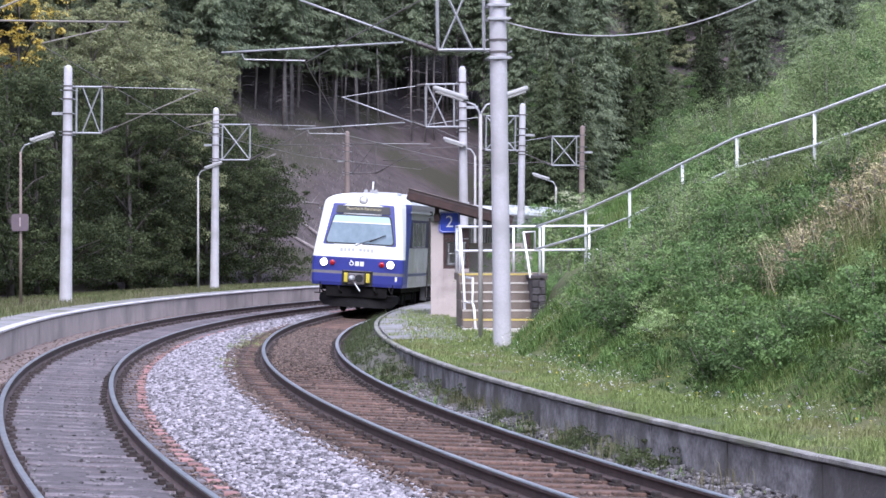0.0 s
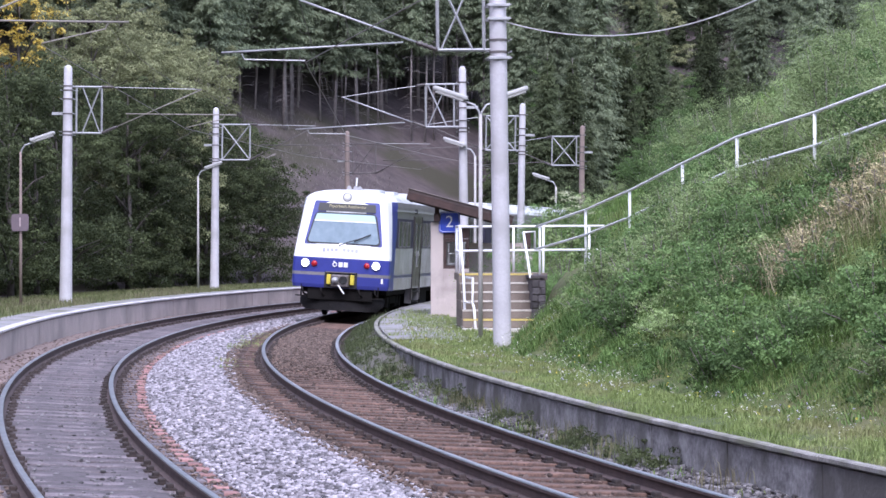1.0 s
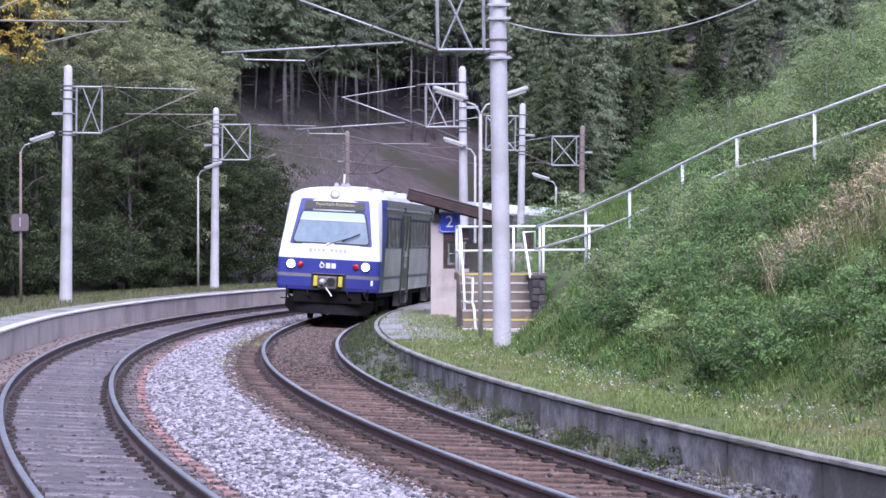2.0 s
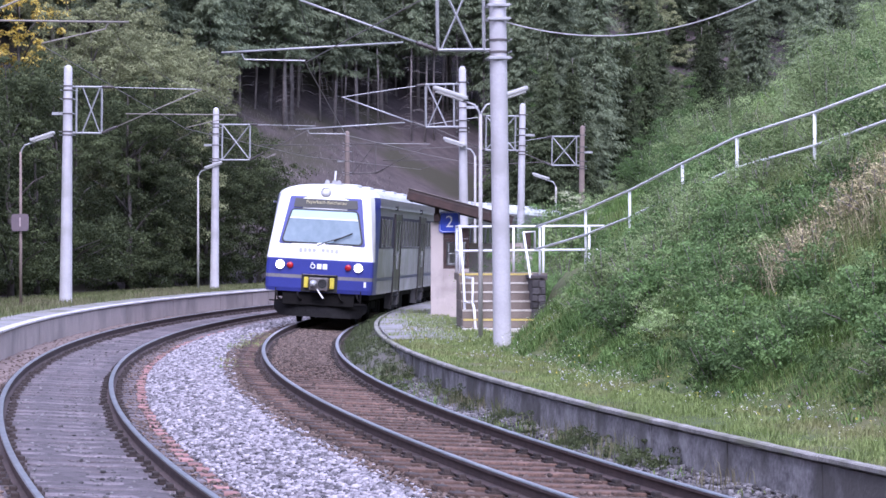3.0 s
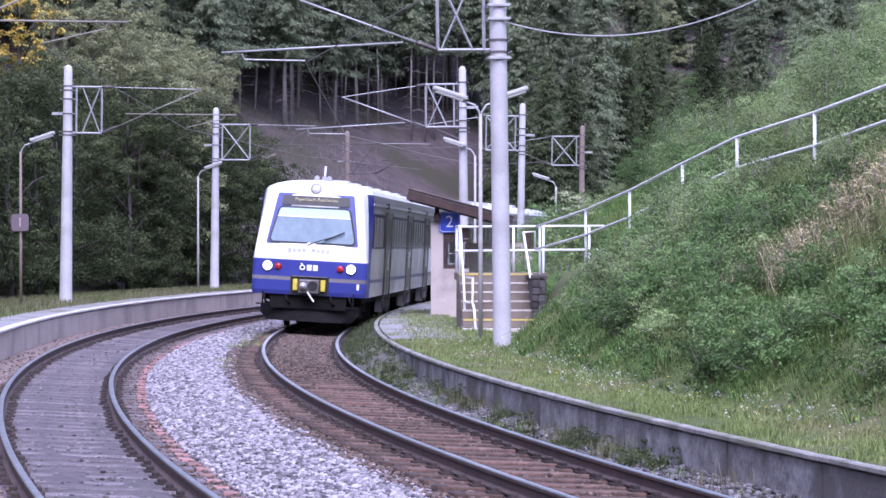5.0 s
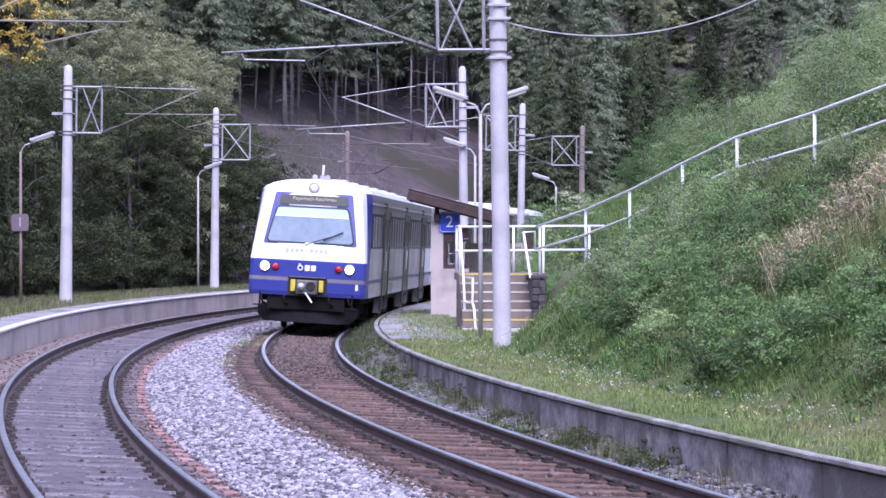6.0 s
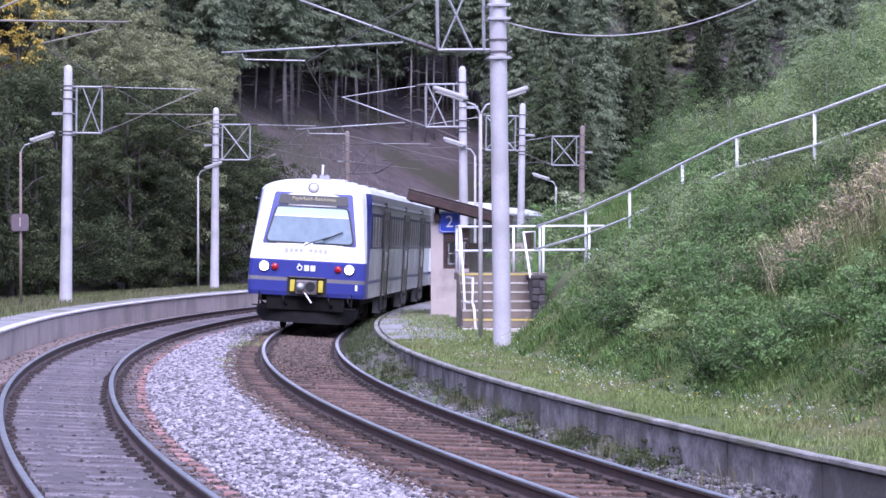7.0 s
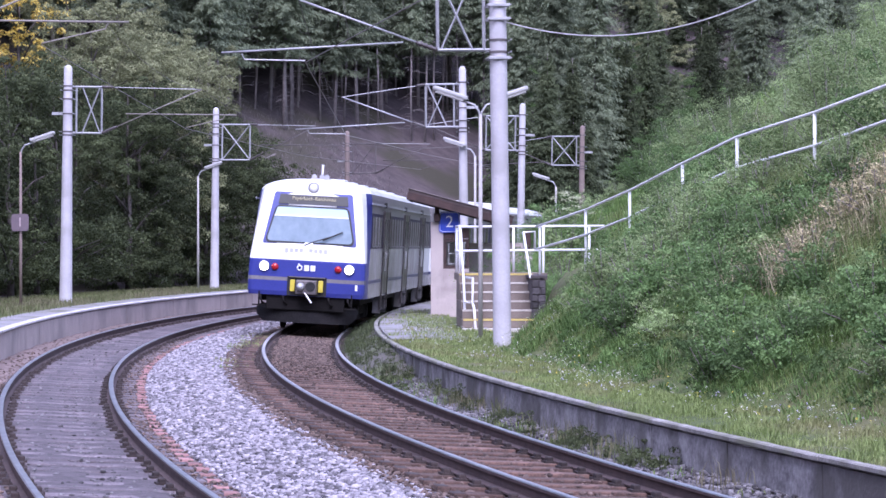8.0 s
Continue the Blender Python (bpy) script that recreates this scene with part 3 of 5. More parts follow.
# ---- stairs, landing and railings ----
M_STEP = mat("worn_concrete_step", (0.235, 0.195, 0.165), (0.15, 0.122, 0.103), 3, 0.9, bump=0.5, fine=40)
M_NOSE = mat("pale_step_edge", (0.62, 0.58, 0.52), (0.5, 0.46, 0.42), 6, 0.85, fine=30)
M_YELLOW = mat("yellow_step_edge", (0.66, 0.52, 0.13), (0.56, 0.45, 0.16), 6, 0.8, fine=30)
M_RUBBLE = mat("rubble_stone", (0.085, 0.076, 0.082), (0.04, 0.036, 0.038), 5, 0.9, bump=0.8, fine=30, obj=0.5)
M_DARKSTONE = mat("dark_rubble_stone", (0.10, 0.085, 0.09), (0.05, 0.043, 0.046), 5, 0.9, bump=0.8, fine=30)
ST_D, ST_S, ST_W = -3.42, -8.1, 1.62


def stairs():
    m = place(ST_D, ST_S, 0.27)
    t = thing("stairs", m, "worn concrete stairs with pale and yellow step edges", "stairs")
    for k in range(6):
        bm = bmesh.new()
        z = 0.05 + k * 0.19
        box(bm, (ST_W + rnd.uniform(-0.02, 0.02), 2.4 - k * 0.3, 0.19), (ST_W / 2, k * 0.3 + (2.4 - k * 0.3) / 2, z + 0.095), 0.012)
        st = part("step", bm, M_STEP, t)
        bm = bmesh.new()
        box(bm, (ST_W - 0.02, 0.05, 0.012), (ST_W / 2, k * 0.3 + 0.026, z + 0.194))
        box(bm, (ST_W - 0.02, 0.008, 0.022), (ST_W / 2, k * 0.3 - 0.005, z + 0.172))
        part("step_edge", bm, M_YELLOW if k in (0, 5) else M_NOSE, st)
    bm = bmesh.new()
    box(bm, (0.30, 2.1, 1.1), (ST_W + 0.02, 1.25, 0.55), 0.04)
    ck = part("cheek_wall", bm, M_DARKSTONE, t, "dark rubble wall beside the steps")
    bm = bmesh.new()
    box(bm, (0.36, 2.16, 0.07), (ST_W + 0.02, 1.25, 1.137), 0.012)
    part("cap", bm, M_DARKSTONE, ck)
    for k in range(7):
        for j in range(2):
            bm = bmesh.new()
            split = 0.15 + rnd.uniform(-0.05, 0.05) if j == 0 else split
            w = split if j == 0 else 0.30 - split
            box(bm, (w - 0.012, rnd.uniform(0.03, 0.07), 0.14), (ST_W - 0.13 + (w / 2 if j == 0 else split + w / 2), 0.19, 0.08 + k * 0.15 + rnd.uniform(-0.008, 0.008)), 0.02)
            part("stone", bm, M_RUBBLE, ck)
    bm = bmesh.new()
    box(bm, (2.0, 1.5, 0.16), (1.02, 3.16, 1.115), 0.01)
    part("landing", bm, M_STEP, t)
    bm = bmesh.new()
    box(bm, (1.9, 1.4, 1.03), (1.02, 3.16, 0.516))
    part("landing_base", bm, M_DARKSTONE, t)
    bm = bmesh.new()
    box(bm, (ST_W + 0.05, 0.3, 0.1), (ST_W / 2, -0.15, 0.0), 0.01)
    part("bottom_slab", bm, M_NOSE, t)


stairs()


def railing(name, m, runs, label, r=0.027):
    """Each run: a list of local points for one bent tube."""
    t = thing(name, m, label, "railing")
    for kind, pts in runs:
        bm = bmesh.new()
        tube(bm, pts, r if kind != "post" else r * 1.05, 8)
        part(kind, bm, M_WHITE, t, soft=True)
    return t


LZ = 1.195
runs = [("top_rail", [(0.05, 3.8, LZ + 1.04), (3.45, 3.8, LZ + 1.06)]), ("middle_rail", [(0.05, 3.8, LZ + 0.49), (3.45, 3.8, LZ + 0.52)])]
runs += [("post", [(x, 3.8, LZ - (0.02 if x < 2 else 0.5)), (x, 3.8, LZ + 1.04)]) for x in (0.07, 1.37, 2.05, 3.1)]
runs += [("post", [(0.05, 2.1, LZ - 0.1), (0.05, 2.1, LZ + 1.03)]), ("top_rail", [(0.06, 3.8, LZ + 1.04), (0.05, 2.1, LZ + 1.04), (0.06, 1.9, LZ + 0.93), (0.07, 0.45, 0.60)]),
         ("hand_rail", [(0.09, 1.3, 1.12), (0.24, 0.45, 1.10), (0.24, 0.4, 0.56), (0.07, 0.45, 0.60)]), ("post", [(0.24, 0.4, 0.56), (0.25, 0.1, 0.45), (0.27, -0.04, 0.04)]), ("post", [(0.07, 0.5, 0.42), (0.07, 0.9, 1.1)]), ("middle_rail", [(0.05, 3.8, LZ + 0.49), (0.05, 2.1, LZ + 0.48)])]
railing("stair_railing", place(ST_D, ST_S, 0.27), runs, "white painted tube railing round the stair landing")
runs = [("hand_rail", [(1.66, 0.2, 1.115), (1.46, 0.2, 1.12), (1.43, 1.7, LZ + 0.90), (1.68, 1.75, LZ + 0.92), (1.68, 1.75, LZ + 0.52)])]
railing("stair_handrail", place(ST_D, ST_S, 0.27), runs, "white bent tube handrail beside the dark stone wall")


def ramp_railing():
    t = thing("ramp_railing", Matrix(), "long white tube railing climbing the grassy bank", "railing")
    for up in (1.0, 0.5):
        s_list = [-6.3, -9, -11.4, -13.2, -14.9, -18.3, -21.2, -24.6, -27.2, -31, -36]
        bm = bmesh.new()
        tube(bm, [at(ramp_d(s), s, ramp_z(s) + up) for s in s_list], 0.027, 8)
        part("top_rail" if up == 1.0 else "middle_rail", bm, M_WHITE, t, soft=True)
    for s in (-6.7, -11.4, -14.9, -18.3, -21.2, -24.6, -27.6, -31, -35):
        bm = bmesh.new()
        tube(bm, [at(ramp_d(s), s, ramp_z(s) - 0.25), at(ramp_d(s), s, ramp_z(s) + 1.0)], 0.026, 8)
        part("post", bm, M_WHITE, t, soft=True)


ramp_railing()


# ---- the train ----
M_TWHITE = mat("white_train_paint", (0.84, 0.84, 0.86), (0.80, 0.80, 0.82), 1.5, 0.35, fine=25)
M_TBLUE = mat("blue_train_paint", (0.045, 0.055, 0.275), (0.037, 0.045, 0.22), 1.5, 0.3, fine=25)
M_TGREY = mat("grey_train_paint", (0.24, 0.23, 0.245), (0.15, 0.142, 0.15), 1.2, 0.35, spec=0.4, fine=20, c3=(0.20, 0.186, 0.188), big=0.6)
# Side white: grime plus the dark reflection of trees put into its colour.
M_TSIDE = mat("grimy_white_with_reflection", (0.50, 0.495, 0.53), (0.30, 0.29, 0.305), 1.2, 0.22, fine=20, c3=(0.32, 0.305, 0.31), big=0.7)
M_TSTRIPE = mat("grimy_blue_stripe", (0.105, 0.11, 0.225), (0.07, 0.072, 0.14), 1.2, 0.35, fine=20)
M_TDARK = mat("dark_window_band", (0.055, 0.05, 0.085), (0.032, 0.029, 0.05), 1.5, 0.6, spec=0.25, fine=20)
M_TDOOR = mat("grimy_dark_door", (0.075, 0.066, 0.067), (0.035, 0.031, 0.032), 1.5, 0.28, fine=20, spec=0.5)
M_TROOF = mat("pale_train_roof", (0.62, 0.63, 0.66), (0.45, 0.46, 0.48), 1.5, 0.6, fine=20)
M_FRAME = mat("dull_window_frame", (0.34, 0.33, 0.34), (0.22, 0.215, 0.22), 6, 0.4, 0.5, fine=40)
M_UNDER = mat("dirty_underframe", (0.018, 0.016, 0.016), (0.008, 0.0075, 0.0075), 3, 0.8, bump=0.3, fine=30, spec=0.12)
M_PLOUGH = mat("grey_rail_guard", (0.03, 0.028, 0.03), (0.008, 0.0075, 0.008), 2, 0.7, fine=30, spec=0.15)
M_COUPLER = mat("grimy_coupler_steel", (0.20, 0.18, 0.18), (0.12, 0.105, 0.105), 6, 0.6, 0.4, fine=40)
M_RUBBER = mat("black_rubber", (0.02, 0.02, 0.022), (0.014, 0.014, 0.015), 6, 0.6)
M_PADY = mat("yellow_pad", (0.68, 0.56, 0.06), (0.56, 0.46, 0.05), 6, 0.6, fine=30)
M_REDLENS = mat("red_tail_lens", (0.42, 0.02, 0.03), (0.34, 0.015, 0.02), 6, 0.15)
M_HEADLIGHT = glow("lit_headlight", (1.0, 0.93, 0.75), 6.0)
M_AMBER = glow("amber_display_text", (0.40, 0.36, 0.20), 0.06)
M_DISPLAY = mat("dark_display", (0.035, 0.033, 0.03), (0.025, 0.024, 0.022), 4, 0.3)
M_TGLASS = mat("tinted_train_window", (0.05, 0.055, 0.06), (0.02, 0.022, 0.026), 2, 0.15, spec=0.35)
# Opaque glass; the pale blue of the mirrored sky is in its colour.
M_SCREEN_SKY = mat("windscreen", (0.20, 0.265, 0.315), (0.13, 0.185, 0.225), 0.9, 0.08, spec=0.6, fine=5)
M_BLIND = mat("turquoise_sun_blind", (0.42, 0.60, 0.62), (0.38, 0.54, 0.56), 2, 0.3)
M_INK = mat("pale_grey_lettering", (0.52, 0.52, 0.60), (0.45, 0.45, 0.53), 8, 0.6)
CAR_L = 23.2
# height: half width at the front, half width of the sides, how far the front leans back
LEVELS = [(0.86, 1.395, 1.425, 0.03), (0.96, 1.415, 1.43, 0.0), (1.21, 1.42, 1.43, 0.0), (1.30, 1.42, 1.43, 0.0), (1.68, 1.41, 1.43, 0.015), (1.72, 1.41, 1.43, 0.02), (2.08, 1.37, 1.43, 0.09), (2.45, 1.325, 1.425, 0.19), (2.95, 1.265, 1.405, 0.33),
          (3.30, 1.215, 1.385, 0.42), (3.42, 1.19, 1.36, 0.47), (3.52, 1.10, 1.28, 0.55), (3.60, 0.96, 1.12, 0.66), (3.66, 0.75, 0.88, 0.80), (3.70, 0.45, 0.5, 0.98), (3.715, 0.12, 0.12, 1.15)]


def body_shell(cab):
    """Rings of one height each, lofted upwards; cab: the front is shaped, else it is square."""
    verts, faces, idx = [], [], []
    rings = []
    for z, wf, ws, lean in LEVELS:
        if not cab:
            wf, lean = ws, 0.0
        ring = []
        c = 0.10
        front = [(-wf + c, lean - (0.0 if not cab else 0.0))] + [(-wf + c + (2 * wf - 2 * c) * k / 6, lean - (0.05 * (1 - ((k - 3) / 3) ** 2) if cab else 0)) for k in range(1, 6)] + [(wf - c, lean)]
        right = [(wf - c * 0.3, lean + c * 0.3), (wf, lean + c), (wf + (ws - wf) * 0.4, lean + (0.36 if cab else 0.15)), (ws, lean + (0.85 if cab else 0.2))] + [(ws, y) for y in (4.4, 6.6, 11.5, 13.4, 18.3, 20.2, 22.0, CAR_L)]
        left = [(-x, y) for x, y in reversed(right)]
        for x, y in front + right + left:
            ring.append(len(verts))
            verts.append((x, y, z))
        rings.append(ring)
    k = len(rings[0])
    for i in range(len(rings) - 1):
        z = (LEVELS[i][0] + LEVELS[i + 1][0]) / 2
        for j in range(k):
            faces.append((rings[i][j], rings[i][(j + 1) % k], rings[i + 1][(j + 1) % k], rings[i + 1][j]))
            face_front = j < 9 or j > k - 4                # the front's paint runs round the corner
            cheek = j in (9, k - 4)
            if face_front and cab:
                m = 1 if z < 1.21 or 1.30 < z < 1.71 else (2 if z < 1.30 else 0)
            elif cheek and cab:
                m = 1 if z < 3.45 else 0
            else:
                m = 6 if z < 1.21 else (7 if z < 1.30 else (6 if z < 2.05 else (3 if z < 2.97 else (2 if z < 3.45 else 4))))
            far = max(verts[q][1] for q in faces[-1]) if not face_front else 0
            # Rear panel and carriage stay plain white, without the painted reflection.
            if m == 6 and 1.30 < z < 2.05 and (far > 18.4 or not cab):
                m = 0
            idx.append(m)
    faces.append(tuple(rings[0][::-1]))
    idx.append(5)
    faces.append(tuple(rings[-1]))
    idx.append(4)
    return verts, faces, idx


def front_y(z):
    return float(np.interp(z, [v[0] for v in LEVELS], [v[3] for v in LEVELS]))


def quad_on_front(bm, z0, z1, a0, a1, b0, b1, off, thick=0.02, rnd_c=0.0):
    """A plate on the sloping front: half-extents a at z0 and b at z1."""
    pts = []
    for z, x in ((z0, a0), (z0, a1), (z1, b1), (z1, b0)):
        pts.append(Vector((x, front_y(z) - 0.05 * (1 - (x / 1.3) ** 2) - off, z)))
    vs = [bm.verts.new(p) for p in pts]
    f = bm.faces.new(vs)
    if rnd_c:
        bmesh.ops.bevel(bm, geom=vs, offset=rnd_c, segments=4, affect="VERTICES", profile=0.5)
        f = bm.faces[:][0]
        bm.faces.ensure_lookup_table()
        f = bm.faces[0]
    r = bmesh.ops.extrude_face_region(bm, geom=[f])
    bmesh.ops.translate(bm, vec=(0, -thick, 0), verts=[v for v in r["geom"] if isinstance(v, bmesh.types.BMVert)])
    return tidy(bm)


def wheelset(parent, y):
    q = pose(0, 0, 0, 0, 90, 0)
    t = new("wheelset")
    t.parent = parent
    t.matrix_local = pose(0, y, 0.46)
    for x in (-0.75, 0.75):
        bm = bmesh.new()
        sg = 1 if x > 0 else -1
        lathe(bm, [(0.1, -0.09), (0.1, -0.02), (0.38, -0.03), (0.46, -0.05 - 0.02 * sg), (0.455, 0.06), (0.38, 0.05), (0.16, 0.03), (0.13, 0.09)], 28, pose(x, 0, 0) @ q)
        part("wheel", tidy(bm), M_UNDER, t)
    bm = bmesh.new()
    tube(bm, [(-0.75, 0, 0), (0.75, 0, 0)], 0.085, 10)
    part("axle", bm, M_UNDER, t)
    return t


WHEELS = []


def railcar(name, cab, label):
    t = thing(name, Matrix(), label, "train car", "train cars")
    v, f, idx = body_shell(cab)
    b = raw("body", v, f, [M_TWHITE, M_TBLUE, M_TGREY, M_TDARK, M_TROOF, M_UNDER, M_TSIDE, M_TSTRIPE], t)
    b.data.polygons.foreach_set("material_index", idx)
    # side windows and doors, both sides
    doors = (5.4, 12.4, 19.2) if cab else (3.6, 11.6, 19.6)
    for sx in (-1, 1):
        y = 1.5 if cab else 1.0
        while y < CAR_L - 1.0:
            if not any(abs(y + 0.3 - d) < 1.05 for d in doors):
                bm = bmesh.new()
                box(bm, (0.03, 0.62 if not cab or y > 2.2 else 0.5, 0.74), (sx * 1.417, y + 0.3, 2.5), 0.012)
                w = part("window", bm, M_TGLASS, t)
                bm = bmesh.new()
                for yy in (y - 0.02, y + 0.62):
                    tube(bm, [(sx * 1.436, yy, 2.12), (sx * 1.428, yy, 2.88)], 0.010, 4)
                tube(bm, [(sx * 1.438, y - 0.02, 2.12), (sx * 1.438, y + 0.62, 2.12)], 0.012, 4)
                part("window_frame", bm, M_FRAME, w)
            y += 0.86
        for d in doors:
            for o in (-0.4, 0.4):
                bm = bmesh.new()
                box(bm, (0.04, 0.76, 2.15), (sx * 1.422, d + o, 1.98), 0.015)
                dr = part("door", bm, M_TDOOR, t, "grimy dark folding door leaf")
                bm = bmesh.new()
                box(bm, (0.02, 0.4, 1.0), (sx * 1.44, d + o, 2.35), 0.01)
                part("door_window", bm, M_TGLASS, dr)
                bm = bmesh.new()
                tube(bm, [(sx * 1.455, d + o * 0.35, 1.5), (sx * 1.455, d + o * 0.35, 2.0)], 0.014, 6)
                part("door_handle", bm, M_STEEL, dr)
            for o in (-0.84, 0.84):
                bm = bmesh.new()
                box(bm, (0.06, 0.07, 2.55), (sx * 1.43, d + o, 1.78), 0.01)
                part("door_post", bm, M_TDOOR, t)
            bm = bmesh.new()
            box(bm, (0.08, 0.2, 0.14), (sx * 1.42, d - 0.5, 3.2), 0.015)
            part("door_lamp", bm, M_RUBBER, t)
            for z in (0.45, 0.75):
                bm = bmesh.new()
                box(bm, (0.22, 1.5, 0.04), (sx * 1.33, d, z), 0.008)
                part("step", bm, M_PLOUGH, t)
            for o in (-0.78, 0.78):
                bm = bmesh.new()
                box(bm, (0.2, 0.06, 0.62), (sx * 1.33, d + o, 0.71), 0.008)
                part("step_side", bm, M_TGREY, t)
        bm = bmesh.new()
        box(bm, (0.02, CAR_L - 1.2, 0.05), (sx * 1.432, CAR_L / 2 + 0.3, 3.18), 0.004)
        part("drip_rail", bm, M_STEEL, t)
    # underframe and bogies
    bm = bmesh.new()
    box(bm, (2.5, CAR_L - 1.0, 0.3), (0, CAR_L / 2 + 0.3, 0.84), 0.02)
    part("underframe", bm, M_UNDER, t)
    for y in (7.2, 9.4, 12.8, 14.4):
        bm = bmesh.new()
        box(bm, (2.3, 1.5, 0.55), (0, y, 0.5), 0.04)
        part("equipment_box", bm, M_UNDER, t)
    for p in (3.2, 18.9):
        bm = bmesh.new()
        for x in (-1.0, 1.0):
            box(bm, (0.16, 3.2, 0.22), (x, p, 0.52), 0.03)
            for o in (-1.25, 1.25):
                box(bm, (0.24, 0.34, 0.34), (x, p + o, 0.46), 0.04)
                lathe(bm, [(0.11, 0.3), (0.11, 0.72)], 10, pose(x, p + o * 0.55, 0))
        box(bm, (1.8, 0.5, 0.26), (0, p, 0.56), 0.03)
        part("bogie_frame", bm, M_UNDER, t)
        for o in (-1.25, 1.25):
            WHEELS.append((wheelset(t, p + o), p + o))
    # roof gear
    for y in (4.6, 7.4, 10.5, 13.6, 16.7, 20.0):
        bm = bmesh.new()
        box(bm, (0.8, 0.9, 0.13), (0, y, 3.735), 0.04)
        part("roof_vent", bm, M_TROOF, t)
    bm = bmesh.new()
    tube(bm, [(0.75, 1.5, 3.5), (0.78, 1.6, 3.62), (0.8, 7.5, 3.62), (0.8, CAR_L - 0.5, 3.62)], 0.02, 6)
    part("roof_conduit", bm, M_TROOF, t)
    if cab:
        cab_front(t)
    return t


def cab_front(t):
    bm = quad_on_front(bmesh.new(), 2.10, 3.36, -1.11, 1.17, -0.90, 0.98, 0.002, 0.016, 0.05)
    part("screen_surround", bm, M_TBLUE, t, "blue painted windscreen surround")
    bm = quad_on_front(bmesh.new(), 2.12, 3.04, -1.065, 1.125, -0.85, 0.92, 0.020, 0.014, 0.13)
    seal = part("windscreen", bm, M_RUBBER, t, "wide windscreen in a black rubber seal")
    bm = quad_on_front(bmesh.new(), 2.16, 3.0, -1.02, 1.08, -0.815, 0.885, 0.033, 0.006, 0.11)
    part("glass", bm, M_SCREEN_SKY, seal)
    bm = quad_on_front(bmesh.new(), 2.80, 2.985, -0.86, 0.92, -0.81, 0.87, 0.040, 0.003, 0.03)
    part("sun_blind", bm, M_BLIND, seal)
    bm = quad_on_front(bmesh.new(), 2.772, 2.80, -0.87, 0.93, -0.86, 0.92, 0.041, 0.003)
    part("blind_bar", bm, M_TWHITE, seal)
    bm = quad_on_front(bmesh.new(), 3.07, 3.30, -0.80, 0.90, -0.77, 0.87, 0.020, 0.012, 0.02)
    disp = part("destination_display", bm, M_DISPLAY, t, "dark destination display with amber text")
    ang = math.degrees(math.atan2(0.09, 0.35))
    letters("destination_text", "Payerbach-Reichenau", 0.125, pose(0.06, front_y(3.21) - 0.05 - 0.037, 3.215, 90 - ang, 0, 0), M_AMBER, disp, 0.001)
    # wiper
    bm = bmesh.new()
    y0 = front_y(2.1) - 0.12
    tube(bm, [(-0.08, y0 - 0.02, 2.08), (0.12, y0 - 0.03, 2.17), (0.58, y0 + 0.04, 2.33)], 0.016, 6)
    w = part("wiper", bm, M_RUBBER, t)
    bm = bmesh.new()
    tube(bm, [(0.35, y0 + 0.02, 2.22), (0.82, y0 + 0.08, 2.44)], 0.02, 5)
    part("wiper_blade", bm, M_RUBBER, w)
    # lamps
    qf = Matrix.Rotation(radians(90), 4, "X")
    for x in (-1.03, 1.03):
        bm = bmesh.new()
        lathe(bm, [(0.128, 0.0), (0.128, 0.05), (0.106, 0.065), (0.10, 0.03)], 22, pose(x, 0.0, 1.545) @ qf)
        h = part("headlight", tidy(bm), M_STEEL, t, "round lit headlight in a steel ring", True)
        bm = bmesh.new()
        lathe(bm, [(0.10, 0.03), (0.09, 0.062), (0.06, 0.078), (0.02, 0.082)], 22, pose(x, 0.0, 1.545) @ qf)
        part("lens", tidy(bm), M_HEADLIGHT, h, soft=True)
        sx = 1 if x > 0 else -1
        bm = bmesh.new()
        lathe(bm, [(0.085, 0.0), (0.085, 0.05), (0.06, 0.075), (0.02, 0.085)], 18, pose(x - sx * 0.265, -0.01, 1.54) @ qf)
        part("tail_light", tidy(bm), M_REDLENS, t, "unlit red tail light", True)
    bm = bmesh.new()
    lathe(bm, [(0.135, 0.0), (0.135, 0.16), (0.115, 0.175), (0.11, 0.14)], 24, pose(0.02, front_y(3.49) + 0.02, 3.49) @ qf)
    h = part("top_light", tidy(bm), M_LENS, t, "round unlit top headlight")
    bm = bmesh.new()
    lathe(bm, [(0.112, 0.13), (0.09, 0.165), (0.02, 0.175)], 24, pose(0.02, front_y(3.49) + 0.02, 3.49) @ qf)
    part("lens", tidy(bm), M_TWHITE, h, soft=True)
    # horns and aerial
    for x in (-0.07, 0.12, 0.24):
        bm = bmesh.new()
        lathe(bm, [(0.065, 0.22), (0.045, 0.16), (0.025, 0.0)], 12, pose(x + 0.02, 1.3, 3.77) @ qf)
        part("horn", tidy(bm), M_STEEL, t)
    bm = bmesh.new()
    box(bm, (0.5, 0.12, 0.05), (0.1, 1.25, 3.715), 0.01)
    part("horn_mount", bm, M_STEEL, t)
    bm = bmesh.new()
    tube(bm, [(0.11, 1.35, 3.72), (0.12, 1.35, 4.08)], 0.022, 8, 0.03)
    part("aerial", bm, M_TWHITE, t)
    # lettering as plain shapes and bars
    bm = bmesh.new()
    ring = [(-0.165 + 0.055 * math.cos(k * math.tau / 16), -0.058, 1.535 + 0.055 * math.sin(k * math.tau / 16)) for k in range(17)]
    tube(bm, ring, 0.017, 4)
    for x in (0.005, 0.155):
        box(bm, (0.12, 0.008, 0.14), (x, -0.056, 1.538), 0.003)
    box(bm, (0.05, 0.006, 0.03), (-0.185, -0.056, 1.625))
    part("emblem", bm, M_TWHITE, t, "plain white emblem blocks")
    bm = bmesh.new()
